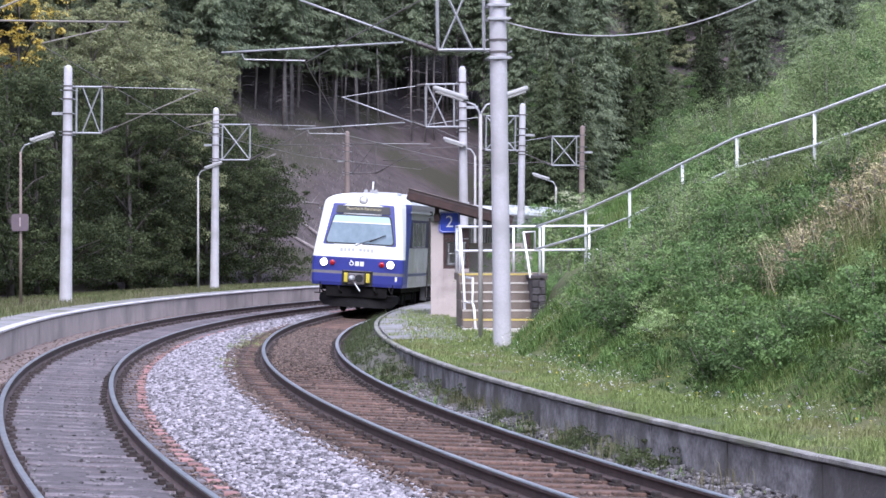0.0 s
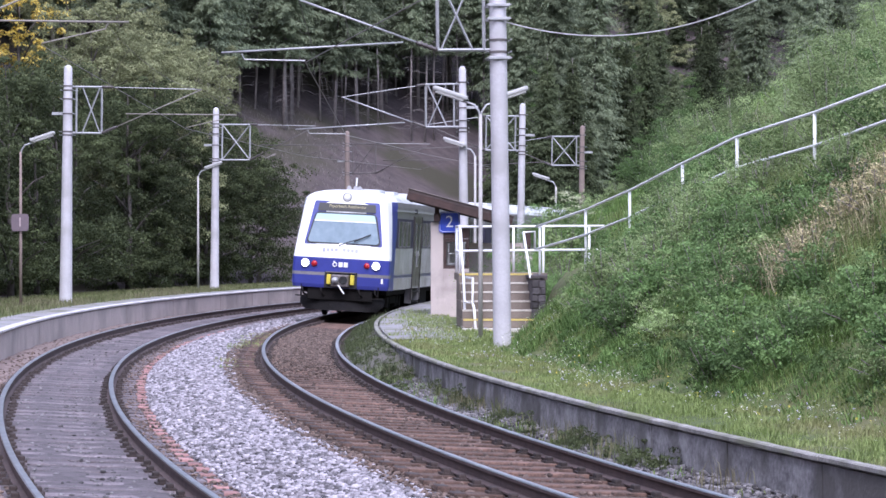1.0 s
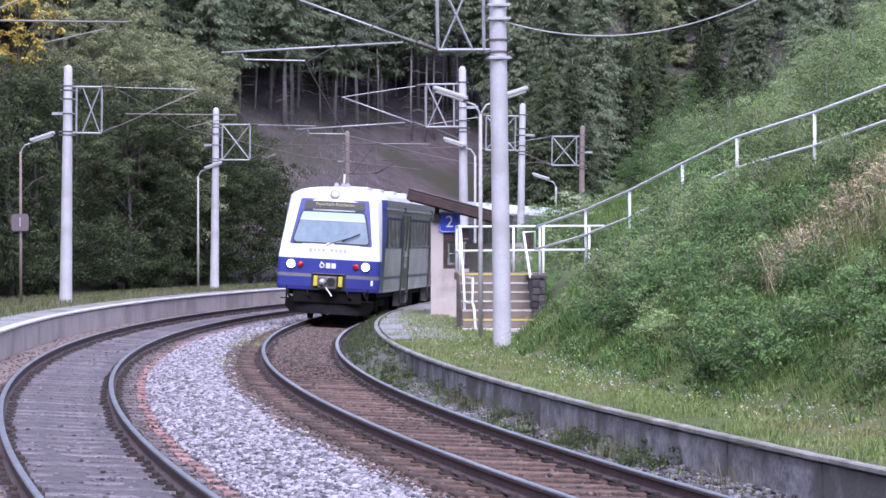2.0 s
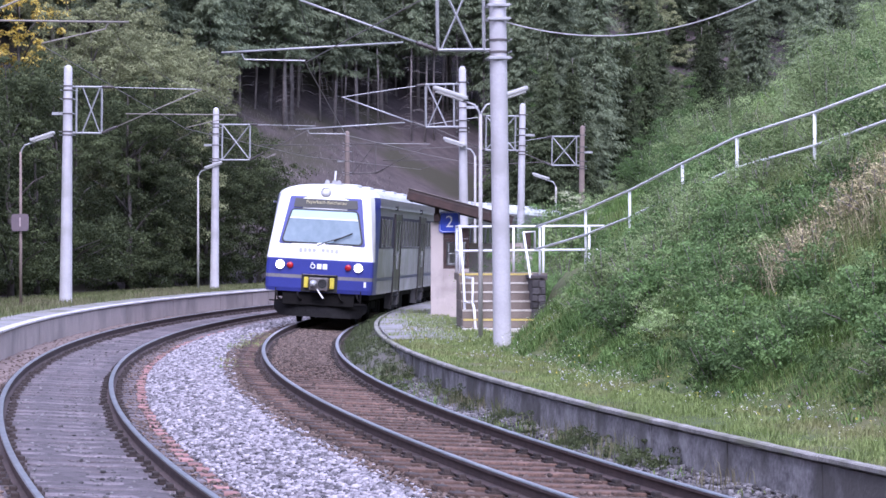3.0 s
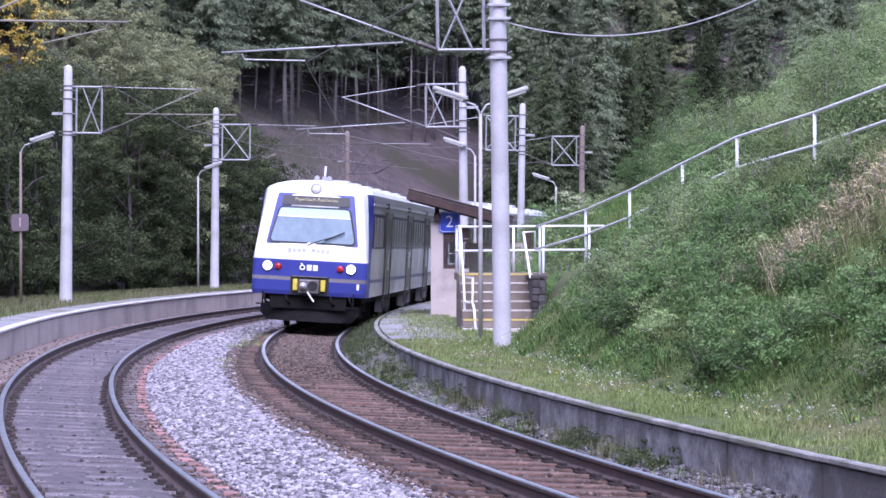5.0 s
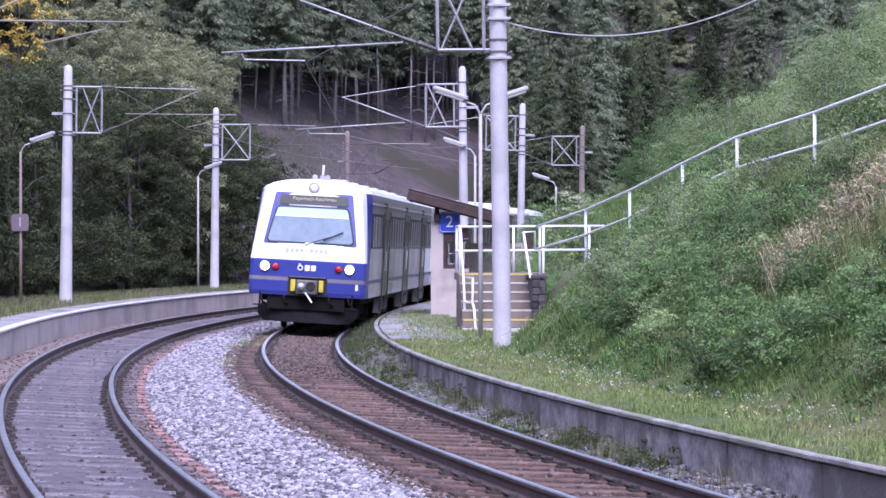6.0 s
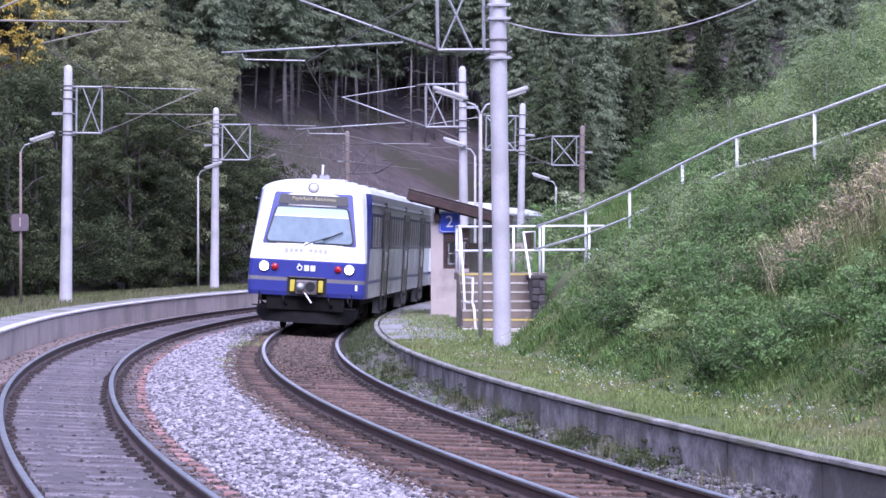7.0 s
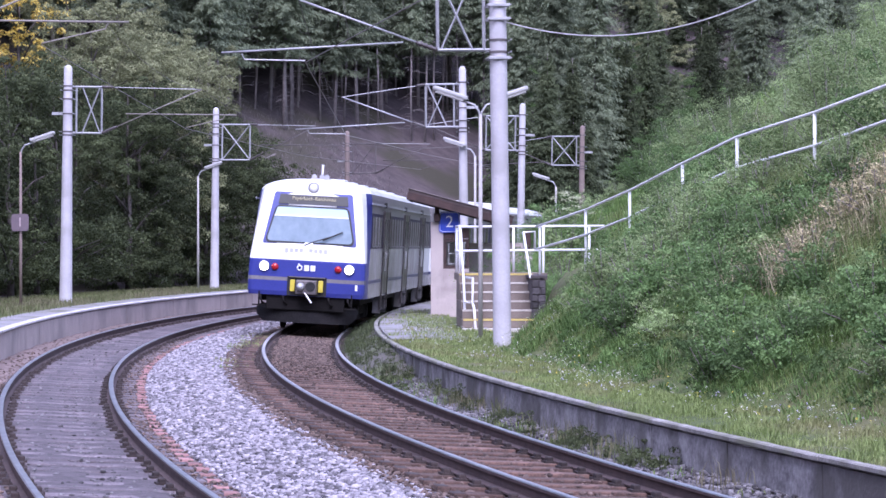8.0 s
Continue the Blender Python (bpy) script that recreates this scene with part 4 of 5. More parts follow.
    for k in range(9):
        if k not in (4,):
            box(bm, (0.082, 0.004, 0.12), (-0.51 + k * 0.118, front_y(1.95) - 0.054, 1.94))
    part("fleet_marking", bm, M_INK, t, "pale grey bars of a worn marking")
    bm = bmesh.new()
    box(bm, (0.06, 0.006, 0.14), (1.22, -0.01, 1.12))
    part("socket_cover", bm, M_TWHITE, t)
    # lower front: a flat black plate stands in for the coupler recess's shade
    bm = bmesh.new()
    box(bm, (0.95, 0.06, 0.46), (0.03, -0.035, 1.10))
    part("coupler_recess", bm, M_RUBBER, t, "flat black plate in place of the coupler recess's shade")
    for x in (-0.31, 0.37):
        bm = bmesh.new()
        box(bm, (0.115, 0.1, 0.28), (x, -0.1, 1.11), 0.015)
        part("cable_cover", bm, M_PADY, t, "yellow cover beside the coupler")
    bm = bmesh.new()
    box(bm, (0.88, 0.05, 0.025), (0.03, -0.09, 1.315), 0.006)
    part("coupler_beam", bm, M_COUPLER, t)
    bm = bmesh.new()
    box(bm, (0.5, 0.3, 0.34), (0.04, -0.2, 1.08), 0.03)
    c = part("coupler", bm, M_COUPLER, t, "grey automatic coupler head")
    bm = bmesh.new()
    lathe(bm, [(0.10, 0.0), (0.09, 0.1), (0.03, 0.16)], 14, pose(-0.08, -0.35, 1.09) @ qf)
    part("cone", tidy(bm), M_STEEL, c, soft=True)
    bm = bmesh.new()
    lathe(bm, [(0.12, 0.0), (0.12, 0.02), (0.08, 0.021), (0.075, 0.005)], 14, pose(0.15, -0.35, 1.10) @ qf)
    part("cup", tidy(bm), M_RUBBER, c)
    bm = bmesh.new()
    tube(bm, [(0.02, -0.36, 0.95), (0.2, -0.42, 0.72)], 0.02, 6)
    part("lever", bm, M_TWHITE, c)
    # rail guard, hoses and steps
    verts, faces = [], []
    prof = [(1.14, 0.55, 0.64), (1.24, 0.45, 0.55), (1.22, 0.38, 0.38), (1.05, 0.32, 0.21)]
    for hw, yb, z in prof:
        for k in range(13):
            u = -1 + 2 * k / 12
            verts.append((u * hw, 0.18 + (yb) * abs(u) ** 3 + (0.95 - z) * -0.12, z))
    for a in range(3):
        for k in range(12):
            faces.append((a * 13 + k, a * 13 + k + 1, (a + 1) * 13 + k + 1, (a + 1) * 13 + k))
    n0 = len(verts)
    verts += [(x, y + 0.05, z) for x, y, z in verts]
    faces += [tuple(i + n0 for i in q[::-1]) for q in faces]
    g = raw("rail_guard", verts, faces, M_PLOUGH, t, "dirty grey curved rail guard", True)
    bm = bmesh.new()
    box(bm, (1.9, 0.08, 0.42), (0.0, 0.1, 0.72), 0.02)
    part("buffer_beam", bm, M_UNDER, t)
    for x in (-1.1, -0.55, 0.55, 1.02):
        bm = bmesh.new()
        tube(bm, [(x, 0.05, 0.88), (x + 0.02, -0.04, 0.78), (x + 0.06, -0.04, 0.68), (x + 0.1, 0.05, 0.64)], 0.028, 6)
        part("brake_hose", bm, M_UNDER, t, soft=True)
    for x in (-1.12, 1.12):
        bm = bmesh.new()
        box(bm, (0.3, 0.16, 0.03), (x, 0.02, 0.6), 0.005)
        box(bm, (0.03, 0.1, 0.34), (x, 0.04, 0.77), 0.005)
        part("shunter_step", bm, M_UNDER, t)


LEAD = railcar("driving_car", True, "blue and white suburban electric train, driving car with lit headlights")
SECOND = railcar("train_carriage", False, "grey and blue suburban train carriage with dark windows")


def car_pose(s_front):
    """Pose of a car whose leading bogie stands at s_front on the curve."""
    a, b = at(0, s_front), at(0, s_front + 15.7)
    way = (b - a).normalized()
    o = a - way * 3.2
    turn = -math.degrees(math.atan2(way.x, way.y))
    return pose(o.x, o.y, 0.0, 0, 0, turn) @ pose(0, 0, 0, 0, math.degrees(CANT / GAUGE), 0)


def travel(t):
    """Distance still to go until the stop at 6.9 s, at an even braking."""
    return 0.336 * max(0.0, 6.9 - t) ** 2


def motions():
    times = [k * 0.25 for k in range(33)]
    walk(LEAD, [(t, car_pose(2.39 + travel(t))) for t in times])
    walk(SECOND, [(t, car_pose(2.39 + travel(t) + 23.55)) for t in times])
    spin = [k * 0.1 for k in range(81)]
    for w, y in WHEELS:
        walk(w, [(t, pose(0, y, 0.46, math.degrees(-travel(t) / 0.46) + 40, 0, 0)) for t in spin])


# ---- plants ----
M_GRASS = mat("meadow_grass", (0.24, 0.37, 0.12), (0.12, 0.205, 0.062), 0.9, 0.7, fine=6, island=0.25, c3=(0.20, 0.24, 0.08), big=0.5, translucent=0.3, spec=0.12)
M_GRASS_LUSH = mat("lush_bank_grass", (0.235, 0.36, 0.12), (0.085, 0.155, 0.05), 0.9, 0.7, fine=6, island=0.3, c3=(0.13, 0.20, 0.06), big=0.8, translucent=0.3, spec=0.12)
M_GRASS_SHORT = mat("short_pale_grass", (0.32, 0.385, 0.15), (0.17, 0.23, 0.075), 0.9, 0.7, fine=6, island=0.25, c3=(0.27, 0.28, 0.13), big=0.6, translucent=0.3, spec=0.12)
M_GRASS_OLIVE = mat("olive_grass", (0.20, 0.225, 0.10), (0.115, 0.13, 0.06), 0.9, 0.7, fine=6, island=0.25, c3=(0.22, 0.20, 0.13), big=0.5, translucent=0.25, spec=0.12)
M_DRY = mat("dry_grass", (0.50, 0.425, 0.29), (0.38, 0.315, 0.21), 2, 0.8, fine=6, island=0.35, translucent=0.2, spec=0.12)
M_WITHERED = mat("withered_leaf", (0.52, 0.45, 0.28), (0.31, 0.285, 0.16), 1.5, 0.7, fine=5, island=0.35, obj=0.3, translucent=0.2, spec=0.12)
M_LEAF = mat("shrub_leaf", (0.205, 0.305, 0.118), (0.085, 0.15, 0.055), 0.7, 0.6, fine=5, island=0.13, obj=0.45, translucent=0.25, spec=0.12)
M_LEAF_GUTTER = mat("dark_herb_leaf", (0.115, 0.14, 0.065), (0.05, 0.062, 0.032), 0.9, 0.65, fine=5, island=0.3, translucent=0.2, spec=0.12)
M_LEAF_PALE = mat("pale_shrub_leaf", (0.36, 0.45, 0.21), (0.19, 0.265, 0.112), 0.7, 0.65, fine=5, island=0.13, obj=0.42, translucent=0.25, spec=0.12)
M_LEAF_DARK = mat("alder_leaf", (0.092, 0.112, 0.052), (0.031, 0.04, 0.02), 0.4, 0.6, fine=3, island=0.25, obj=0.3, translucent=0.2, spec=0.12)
M_LEAF_WILLOW = mat("willow_leaf", (0.315, 0.335, 0.18), (0.165, 0.18, 0.095), 0.4, 0.65, fine=3, island=0.25, obj=0.25, translucent=0.2, spec=0.12)
# Yellow leaves, with the sunlight on them put into the colour.
M_LEAF_YELLOW = mat("sunlit_yellow_leaf", (0.80, 0.64, 0.17), (0.62, 0.50, 0.14), 0.4, 0.6, fine=3, island=0.4, translucent=0.4, spec=0.12)
M_NEEDLE = mat("spruce_needles", (0.255, 0.295, 0.19), (0.17, 0.205, 0.135), 0.3, 0.8, fine=2, island=0.2, obj=0.3, spec=0.05, translucent=0.35)
M_NEEDLE_PALE = mat("young_spruce_needles", (0.125, 0.15, 0.08), (0.07, 0.088, 0.052), 0.3, 0.7, fine=2, island=0.2, obj=0.4, spec=0.05, translucent=0.35)
M_BARK = mat("grey_bark", (0.31, 0.275, 0.27), (0.17, 0.145, 0.14), 3, 0.9, bump=0.4, fine=20, obj=0.3)
M_BARK_DARK = mat("dark_alder_bark", (0.11, 0.095, 0.085), (0.05, 0.043, 0.04), 3, 0.9, bump=0.4, fine=20, obj=0.3)
M_PETAL = mat("white_petal", (0.80, 0.80, 0.74), (0.7, 0.7, 0.62), 5, 0.7, island=0.15)
M_UMBEL = mat("cream_green_umbel", (0.56, 0.58, 0.40), (0.40, 0.44, 0.26), 5, 0.7, island=0.2)
M_PETAL_LILAC = mat("lilac_petal", (0.52, 0.50, 0.66), (0.42, 0.40, 0.55), 5, 0.7, island=0.2)
M_PETAL_YELLOW = mat("yellow_petal", (0.72, 0.62, 0.10), (0.6, 0.5, 0.08), 5, 0.7, island=0.2)


def bulk(name, v, tris, material, parent=None, label=""):
    me = bpy.data.meshes.new(name)
    v, tris = np.asarray(v, np.float32), np.asarray(tris, np.int32)
    me.vertices.add(len(v))
    me.vertices.foreach_set("co", v.ravel())
    me.loops.add(tris.size)
    me.loops.foreach_set("vertex_index", tris.ravel())
    me.polygons.add(len(tris))
    me.polygons.foreach_set("loop_start", np.arange(0, tris.size, 3, dtype=np.int32))
    me.update(calc_edges=True)
    me.materials.append(material)
    ob = new(name, me)
    ob.parent = parent
    return tagged(ob, label)


def on_curve(d, s, z):
    a = s / R0
    return np.stack([CX - (R0 + d) * np.cos(a), CY + (R0 + d) * np.sin(a), z], 1)


def scatter(n, d0, d1, s0, s1, keep=None):
    d, s = rng.uniform(d0, d1, n), rng.uniform(s0, s1, n)
    if keep is not None:
        ok = np.array([keep(a, b) for a, b in zip(d, s)])
        d, s = d[ok], s[ok]
    return d, s, np.array([ground_z(a, b) for a, b in zip(d, s)])


def blade_arrays(base, length, width, droop=0.5, downhill=None):
    """Bent blades of three triangles each."""
    n = len(base)
    az = rng.uniform(0, math.tau, n)
    out = np.stack([np.cos(az), np.sin(az), np.zeros(n)], 1)
    if downhill is not None:
        out = out * 0.6 + downhill * 0.8
        out /= np.linalg.norm(out, axis=1)[:, None] + 1e-6
    side = np.stack([-out[:, 1], out[:, 0], np.zeros(n)], 1)
    fa = rng.uniform(0, math.tau, n)
    side = side * np.cos(fa)[:, None] + np.stack([np.cos(az), np.sin(az), np.zeros(n)], 1) * np.sin(fa)[:, None]
    ln = length[:, None]
    dr = (droop * rng.uniform(0.3, 1.3, n))[:, None]
    up = np.array([0, 0, 1.0])
    w = width[:, None] if isinstance(width, np.ndarray) else width
    mid = base + up * ln * 0.6 + out * ln * 0.25 * dr
    tip = base + up * ln * (1 - 0.45 * dr) + out * ln * 0.75 * dr
    v = np.stack([base - side * w, base + side * w, mid + side * w * 0.8, mid - side * w * 0.8, tip], 1).reshape(-1, 3)
    i = np.arange(n)[:, None] * 5
    t = np.stack([i + [0, 1, 2], i + [0, 2, 3], i + [3, 2, 4]], 1).reshape(-1, 3)
    return v, t


def leaf_arrays(c, size, flat=0.5):
    """Folded rhombic leaves round the points c, turned at random."""
    n = len(c)
    a = rng.normal(size=(n, 3)) * [1, 1, flat]
    a /= np.linalg.norm(a, axis=1)[:, None]
    b = np.cross(a, rng.normal(size=(n, 3)))
    b /= np.linalg.norm(b, axis=1)[:, None]
    sz = (size * rng.uniform(0.6, 1.35, n))[:, None]
    nrm = np.cross(a, b) * sz * 0.12
    v = np.stack([c - a * sz * 0.5, c + b * sz * 0.3 + nrm, c + a * sz * 0.5, c - b * sz * 0.3 + nrm], 1).reshape(-1, 3)
    i = np.arange(n)[:, None] * 4
    t = np.stack([i + [0, 1, 2], i + [0, 2, 3]], 1).reshape(-1, 3)
    return v, t


def clump_arrays(centres, radii, leaves, size, flat=0.72):
    """Leaves on the upper skin of rounded clumps, each facing outwards from its clump."""
    k = max(6, leaves // len(centres))
    c = np.repeat(np.asarray(centres, float), k, 0)
    r = np.repeat(np.asarray(radii, float), k)[:, None]
    n = len(c)
    u = rng.normal(size=(n, 3))
    u[:, 2] = np.where(u[:, 2] < -0.4, -u[:, 2], u[:, 2])
    u /= np.linalg.norm(u, axis=1)[:, None]
    p = c + u * r * rng.uniform(0.62, 1.12, (n, 1)) * [1, 1, flat]
    nrm = u + rng.normal(size=(n, 3)) * 0.42
    nrm /= np.linalg.norm(nrm, axis=1)[:, None]
    a = np.cross(nrm, rng.normal(size=(n, 3)))
    a /= np.linalg.norm(a, axis=1)[:, None]
    b = np.cross(nrm, a)
    sz = (size * rng.uniform(0.6, 1.35, n))[:, None]
    droop = nrm * sz * 0.1
    v = np.stack([p - a * sz * 0.5 - droop, p + b * sz * 0.32, p + a * sz * 0.5 - droop, p - b * sz * 0.32], 1).reshape(-1, 3)
    i = np.arange(n)[:, None] * 4
    return v, np.stack([i + [0, 1, 2], i + [0, 2, 3]], 1).reshape(-1, 3)


def join(lists):
    vs, ts, o = [], [], 0
    for v, t in lists:
        vs.append(v), ts.append(np.asarray(t) + o)
        o += len(v)
    return np.concatenate(vs), np.concatenate(ts)


def inward(d, s):
    a = s / R0
    return np.stack([-np.cos(a), np.sin(a), np.zeros(len(s)) - 0.3], 1)


def patchy(d, s, z, k, seed, lo):
    p = on_curve(d, s, z)
    f = np.array([noise.noise(Vector((x * k, y * k, seed))) for x, y, _ in p])
    return f > lo


def grass():
    d, s, z = scatter(95000, -4.0, EDGE_R - 0.02, -46, -9, lambda a, b: True)
    keep = (rng.uniform(0, 1, len(d)) < np.clip(0.7 + (-1.9 - d) * 0.5, 0.5, 1)) & ~((s > -13.6) & (d > -3.2) & (rng.uniform(0, 1, len(d)) > 0.12))
    tuft = np.array([noise.noise(Vector((a * 1.7, b * 1.1, 12.0))) + 0.6 * noise.noise(Vector((a * 5.0, b * 4.0, 2.0))) for a, b in zip(d, s)])
    keep &= tuft > rng.uniform(-0.75, -0.05, len(d))
    d, s, z, tuft = d[keep], s[keep], z[keep], tuft[keep]
    v, t = blade_arrays(on_curve(d, s, z - 0.01), rng.uniform(0.03, 0.12, len(d)) * np.clip(0.95 + 1.1 * tuft, 0.4, 1.9), 0.0045, 0.9)
    tagged(bulk("grass_platform", v, t, M_GRASS_SHORT, None, "short pale green grass on the platform"), category="grass", kind="stuff")
    d, s, z = scatter(150000, -8.4, -3.15, -48, -8.6, lambda a, b: not (a < ramp_d(b) + 0.05 and a > ramp_d(b) - 1.2))
    ok = ~((s > -19) & (d > -3.3 - 2.0 * np.clip((s + 19) / 7, 0, 1)))
    d, s, z = d[ok], s[ok], z[ok]
    t_up = np.clip((-3.3 - d) / 3.5, 0, 1)
    tuft = np.array([noise.noise(Vector((a * 2.2, b * 2.2, 31.0))) for a, b in zip(d, s)])
    v, t = blade_arrays(on_curve(d, s, z - 0.02), rng.uniform(0.10, 0.28, len(d)) * (0.75 + 0.55 * t_up) * np.clip(1.0 + 2.0 * tuft, 0.35, 2.2) * np.where(s > -17, 0.55, 1.0), 0.0065, 1.3, inward(d, s) * 0.45)
    tagged(bulk("grass_bank", v, t, M_GRASS_LUSH, None, "long lush green grass hanging down the bank"), category="grass", kind="stuff")
    d, s, z = scatter(36000, -20, -8.0, -48, 34)
    v, t = blade_arrays(on_curve(d, s, z - 0.02), rng.uniform(0.3, 0.75, len(d)), 0.011, 0.7, inward(d, s))
    tagged(bulk("grass_hill", v, t, M_GRASS, None, "tall green grass on the hillside above the ramp"), category="grass", kind="stuff")
    d, s, z = scatter(30000, -9.5, -4.0, 6.5, 60)
    v, t = blade_arrays(on_curve(d, s, z - 0.02), rng.uniform(0.3, 0.7, len(d)), 0.011, 0.7, inward(d, s))
    tagged(bulk("grass_behind_shelter", v, t, M_GRASS, None, "tall green grass behind the shelter"), category="grass", kind="stuff")
    d, s, z = scatter(42000, EDGE_L + 0.75, 11.5, -8, 62)
    keep = rng.uniform(0, 1, len(d)) < np.clip(0.1 + (d - EDGE_L - 0.75) * 0.8, 0.1, 1)
    d, s, z = d[keep], s[keep], z[keep]
    v, t = blade_arrays(on_curve(d, s, z - 0.01), rng.uniform(0.06, 0.24, len(d)), 0.008, 0.7)
    tagged(bulk("grass_platform_left", v, t, M_GRASS_OLIVE, None, "short grass behind the paved platform strip"), category="grass", kind="stuff")
    d, s, z = scatter(16000, -7.4, -4.9, -38, -18)
    ok = ~((s > -19) & (d > -5.4 - 0.1 * (s + 19)))
    d, s, z = d[ok], s[ok], z[ok]
    v, t = blade_arrays(on_curve(d, s, z - 0.02), rng.uniform(0.3, 0.62, len(d)), 0.005, 0.8, inward(d, s))
    tagged(bulk("seed_grass", v, t, M_GRASS_SHORT, None, "tall pale seeding grass on the upper bank"), category="grass", kind="stuff")
    # dry tufts on the upper bank
    d, s, z = scatter(13000, -7.4, -4.5, -34, -27.6)
    ok = patchy(d, s, z, 1.5, 5.0, rng.uniform(-0.15, 0.3, len(d))) & (np.abs(s + 30.0 + 0.5 * np.sin(d * 3.1)) < rng.uniform(0.3, 2.4, len(d)))
    d, s, z = d[ok], s[ok], z[ok]
    v, t = blade_arrays(on_curve(d, s, z - 0.02), rng.uniform(0.25, 0.7, len(d)), 0.0045, 1.1)
    d2, s2, z2 = scatter(4200, -7.3, -4.6, -36, -24)
    ok = patchy(d2, s2, z2, 1.3, 15.0, 0.2)
    d2, s2, z2 = d2[ok], s2[ok], z2[ok]
    v2, t2 = blade_arrays(on_curve(d2, s2, z2 - 0.02), rng.uniform(0.3, 0.7, len(d2)), 0.005, 0.7, inward(d2, s2))
    v, t = join([(v, t), (v2, t2)])
    tagged(bulk("dry_grass", v, t, M_DRY, None, "tall dry straw-coloured grass tufts on the bank"), category="grass", kind="stuff")


grass()
# moss and grass in the cracks of the right-hand platform
d, s, z = scatter(16000, -3.6, EDGE_R - 0.1, -15, 8)
ok = patchy(d, s, z, 1.5, 31.0, rng.uniform(-0.1, 0.1, len(d)) + 0.65 * np.clip((d + 2.3) * 1.2, -0.6, 0.8)) & ~((s > 2.7) & (d < -2.75)) & ~((s > -8.6) & (d < -3.35)) & (rng.uniform(0, 1, len(d)) < 0.6)
d, s = d[ok], s[ok]
v, t = blade_arrays(on_curve(d, s, np.full(len(d), TOP_R)), rng.uniform(0.03, 0.12, len(d)), 0.006, 0.9)
tagged(bulk("crack_grass", v, t, M_GRASS_SHORT, None, "patchy short grass growing through the platform"), category="grass", kind="stuff")


def flowers():
    for name, n, zone, size, m, label in (("white_flowers", 800, (-4.2, EDGE_R - 0.3, -44, -9), 0.017, M_PETAL, "small white meadow flowers on the platform"),
                                         ("lilac_flowers", 140, (-3.6, EDGE_R - 0.25, -44, -9), 0.022, M_PETAL_LILAC, "small lilac meadow flowers on the platform"),
                                         ("yellow_flowers", 130, (-7.5, EDGE_R - 0.3, -44, -9), 0.022, M_PETAL_YELLOW, "small yellow meadow flowers")):
        d, s, z = scatter(n * 3, *zone)
        ok = patchy(d, s, z, 0.9, 9.0 + size * 100, 0.05 if "white" in name else 0.15)
        d, s, z = d[ok][:n], s[ok][:n], z[ok][:n]
        p = on_curve(d, s, z + rng.uniform(0.07, 0.24, len(d)))
        heads = [leaf_arrays(p + rng.normal(size=p.shape) * 0.008, size, 0.4) for _ in range(3)]
        stems = blade_arrays(on_curve(d, s, z), p[:, 2] - z + 0.01, 0.003, 0.05)
        t = thing(name, Matrix(), label, "flowers", "", "stuff")
        bulk("bloom", *join(heads), m, t)
        bulk("stem", *stems, M_GRASS_SHORT, t)


flowers()


def stem_lines(bm, root, tips, r):
    for tip in tips:
        m = Vector(root).lerp(Vector(tip), 0.5) + Vector((0, 0, 0.06))
        tube(bm, [root, m, tip], r, 4, r * 0.35)


def shrub(height, radius, leaves, size, leafm, seed, label, spiky=False):
    """A shrub: stems from one root, leaves in clumps at their ends and along them."""
    g = np.random.default_rng(seed)
    t = thing("shrub", Matrix(), label, "shrub", "shrubs")
    tips = []
    for k in range(16):
        a, e = g.uniform(0, math.tau), g.uniform(0.05, 1.0)
        tips.append((radius * e ** 0.6 * math.cos(a), radius * e ** 0.6 * math.sin(a), height * (1 - 0.65 * e ** 1.5) * g.uniform(0.7, 1.1)))
    bm = bmesh.new()
    stem_lines(bm, (0, 0, -0.1), tips, 0.012)
    part("stem", bm, M_BARK, t)
    c = []
    for tip in tips:
        k = leaves // len(tips)
        f = g.uniform(0.25, 1.05, k) ** 0.7
        p = np.array(tip)[None] * f[:, None]
        c.append(p + g.normal(size=(k, 3)) * radius * (0.16 + 0.10 * f[:, None]) * ([0.5, 0.5, 1.2] if spiky else [1, 1, 0.7]))
    c = np.concatenate(c)
    c[:, 2] = np.maximum(c[:, 2], -0.1)
    loose = leaf_arrays(c[::3], size)
    f = g.uniform(0.45, 1.0, len(tips) * 3)[:, None]
    mids = np.repeat(np.array(tips), 3, 0) * f + g.normal(size=(len(tips) * 3, 3)) * radius * 0.1
    rounded = clump_arrays(mids, g.uniform(0.10, 0.26, len(mids)) * radius, leaves // 2, size * 1.15)
    bulk("foliage", *join([loose, rounded]), leafm, t)
    return t


SHRUBS = [shrub(0.75, 0.55, 5200, 0.036, M_LEAF, 1, "dense green leafy shrub on the bank"),
          shrub(0.5, 0.5, 4600, 0.026, M_LEAF_PALE, 2, "low pale green herb on the bank"),
          shrub(1.0, 0.6, 5600, 0.028, M_LEAF_PALE, 3, "tall pale green herb clump on the hillside", True),
          shrub(1.7, 1.1, 15000, 0.036, M_LEAF, 4, "large green bush on the hillside"),
          shrub(2.4, 1.3, 18000, 0.036, M_LEAF_PALE, 5, "tall pale green willow bush on the hillside"),
          shrub(0.7, 0.5, 1500, 0.030, M_WITHERED, 7, "withered brown herb clump on the bank", True)]


def flowering_shrub(d, s):
    t = shrub(2.7, 0.75, 4200, 0.06, M_LEAF_PALE, 8, "tall shrub with cream flower heads behind the landing", True)
    v = at(d, s, ground_z(d, s) - 0.05)
    t.matrix_world = pose(v.x, v.y, v.z)
    g = np.random.default_rng(9)
    for k in range(14):
        a, e = g.uniform(0, math.tau), g.uniform(0.1, 0.8)
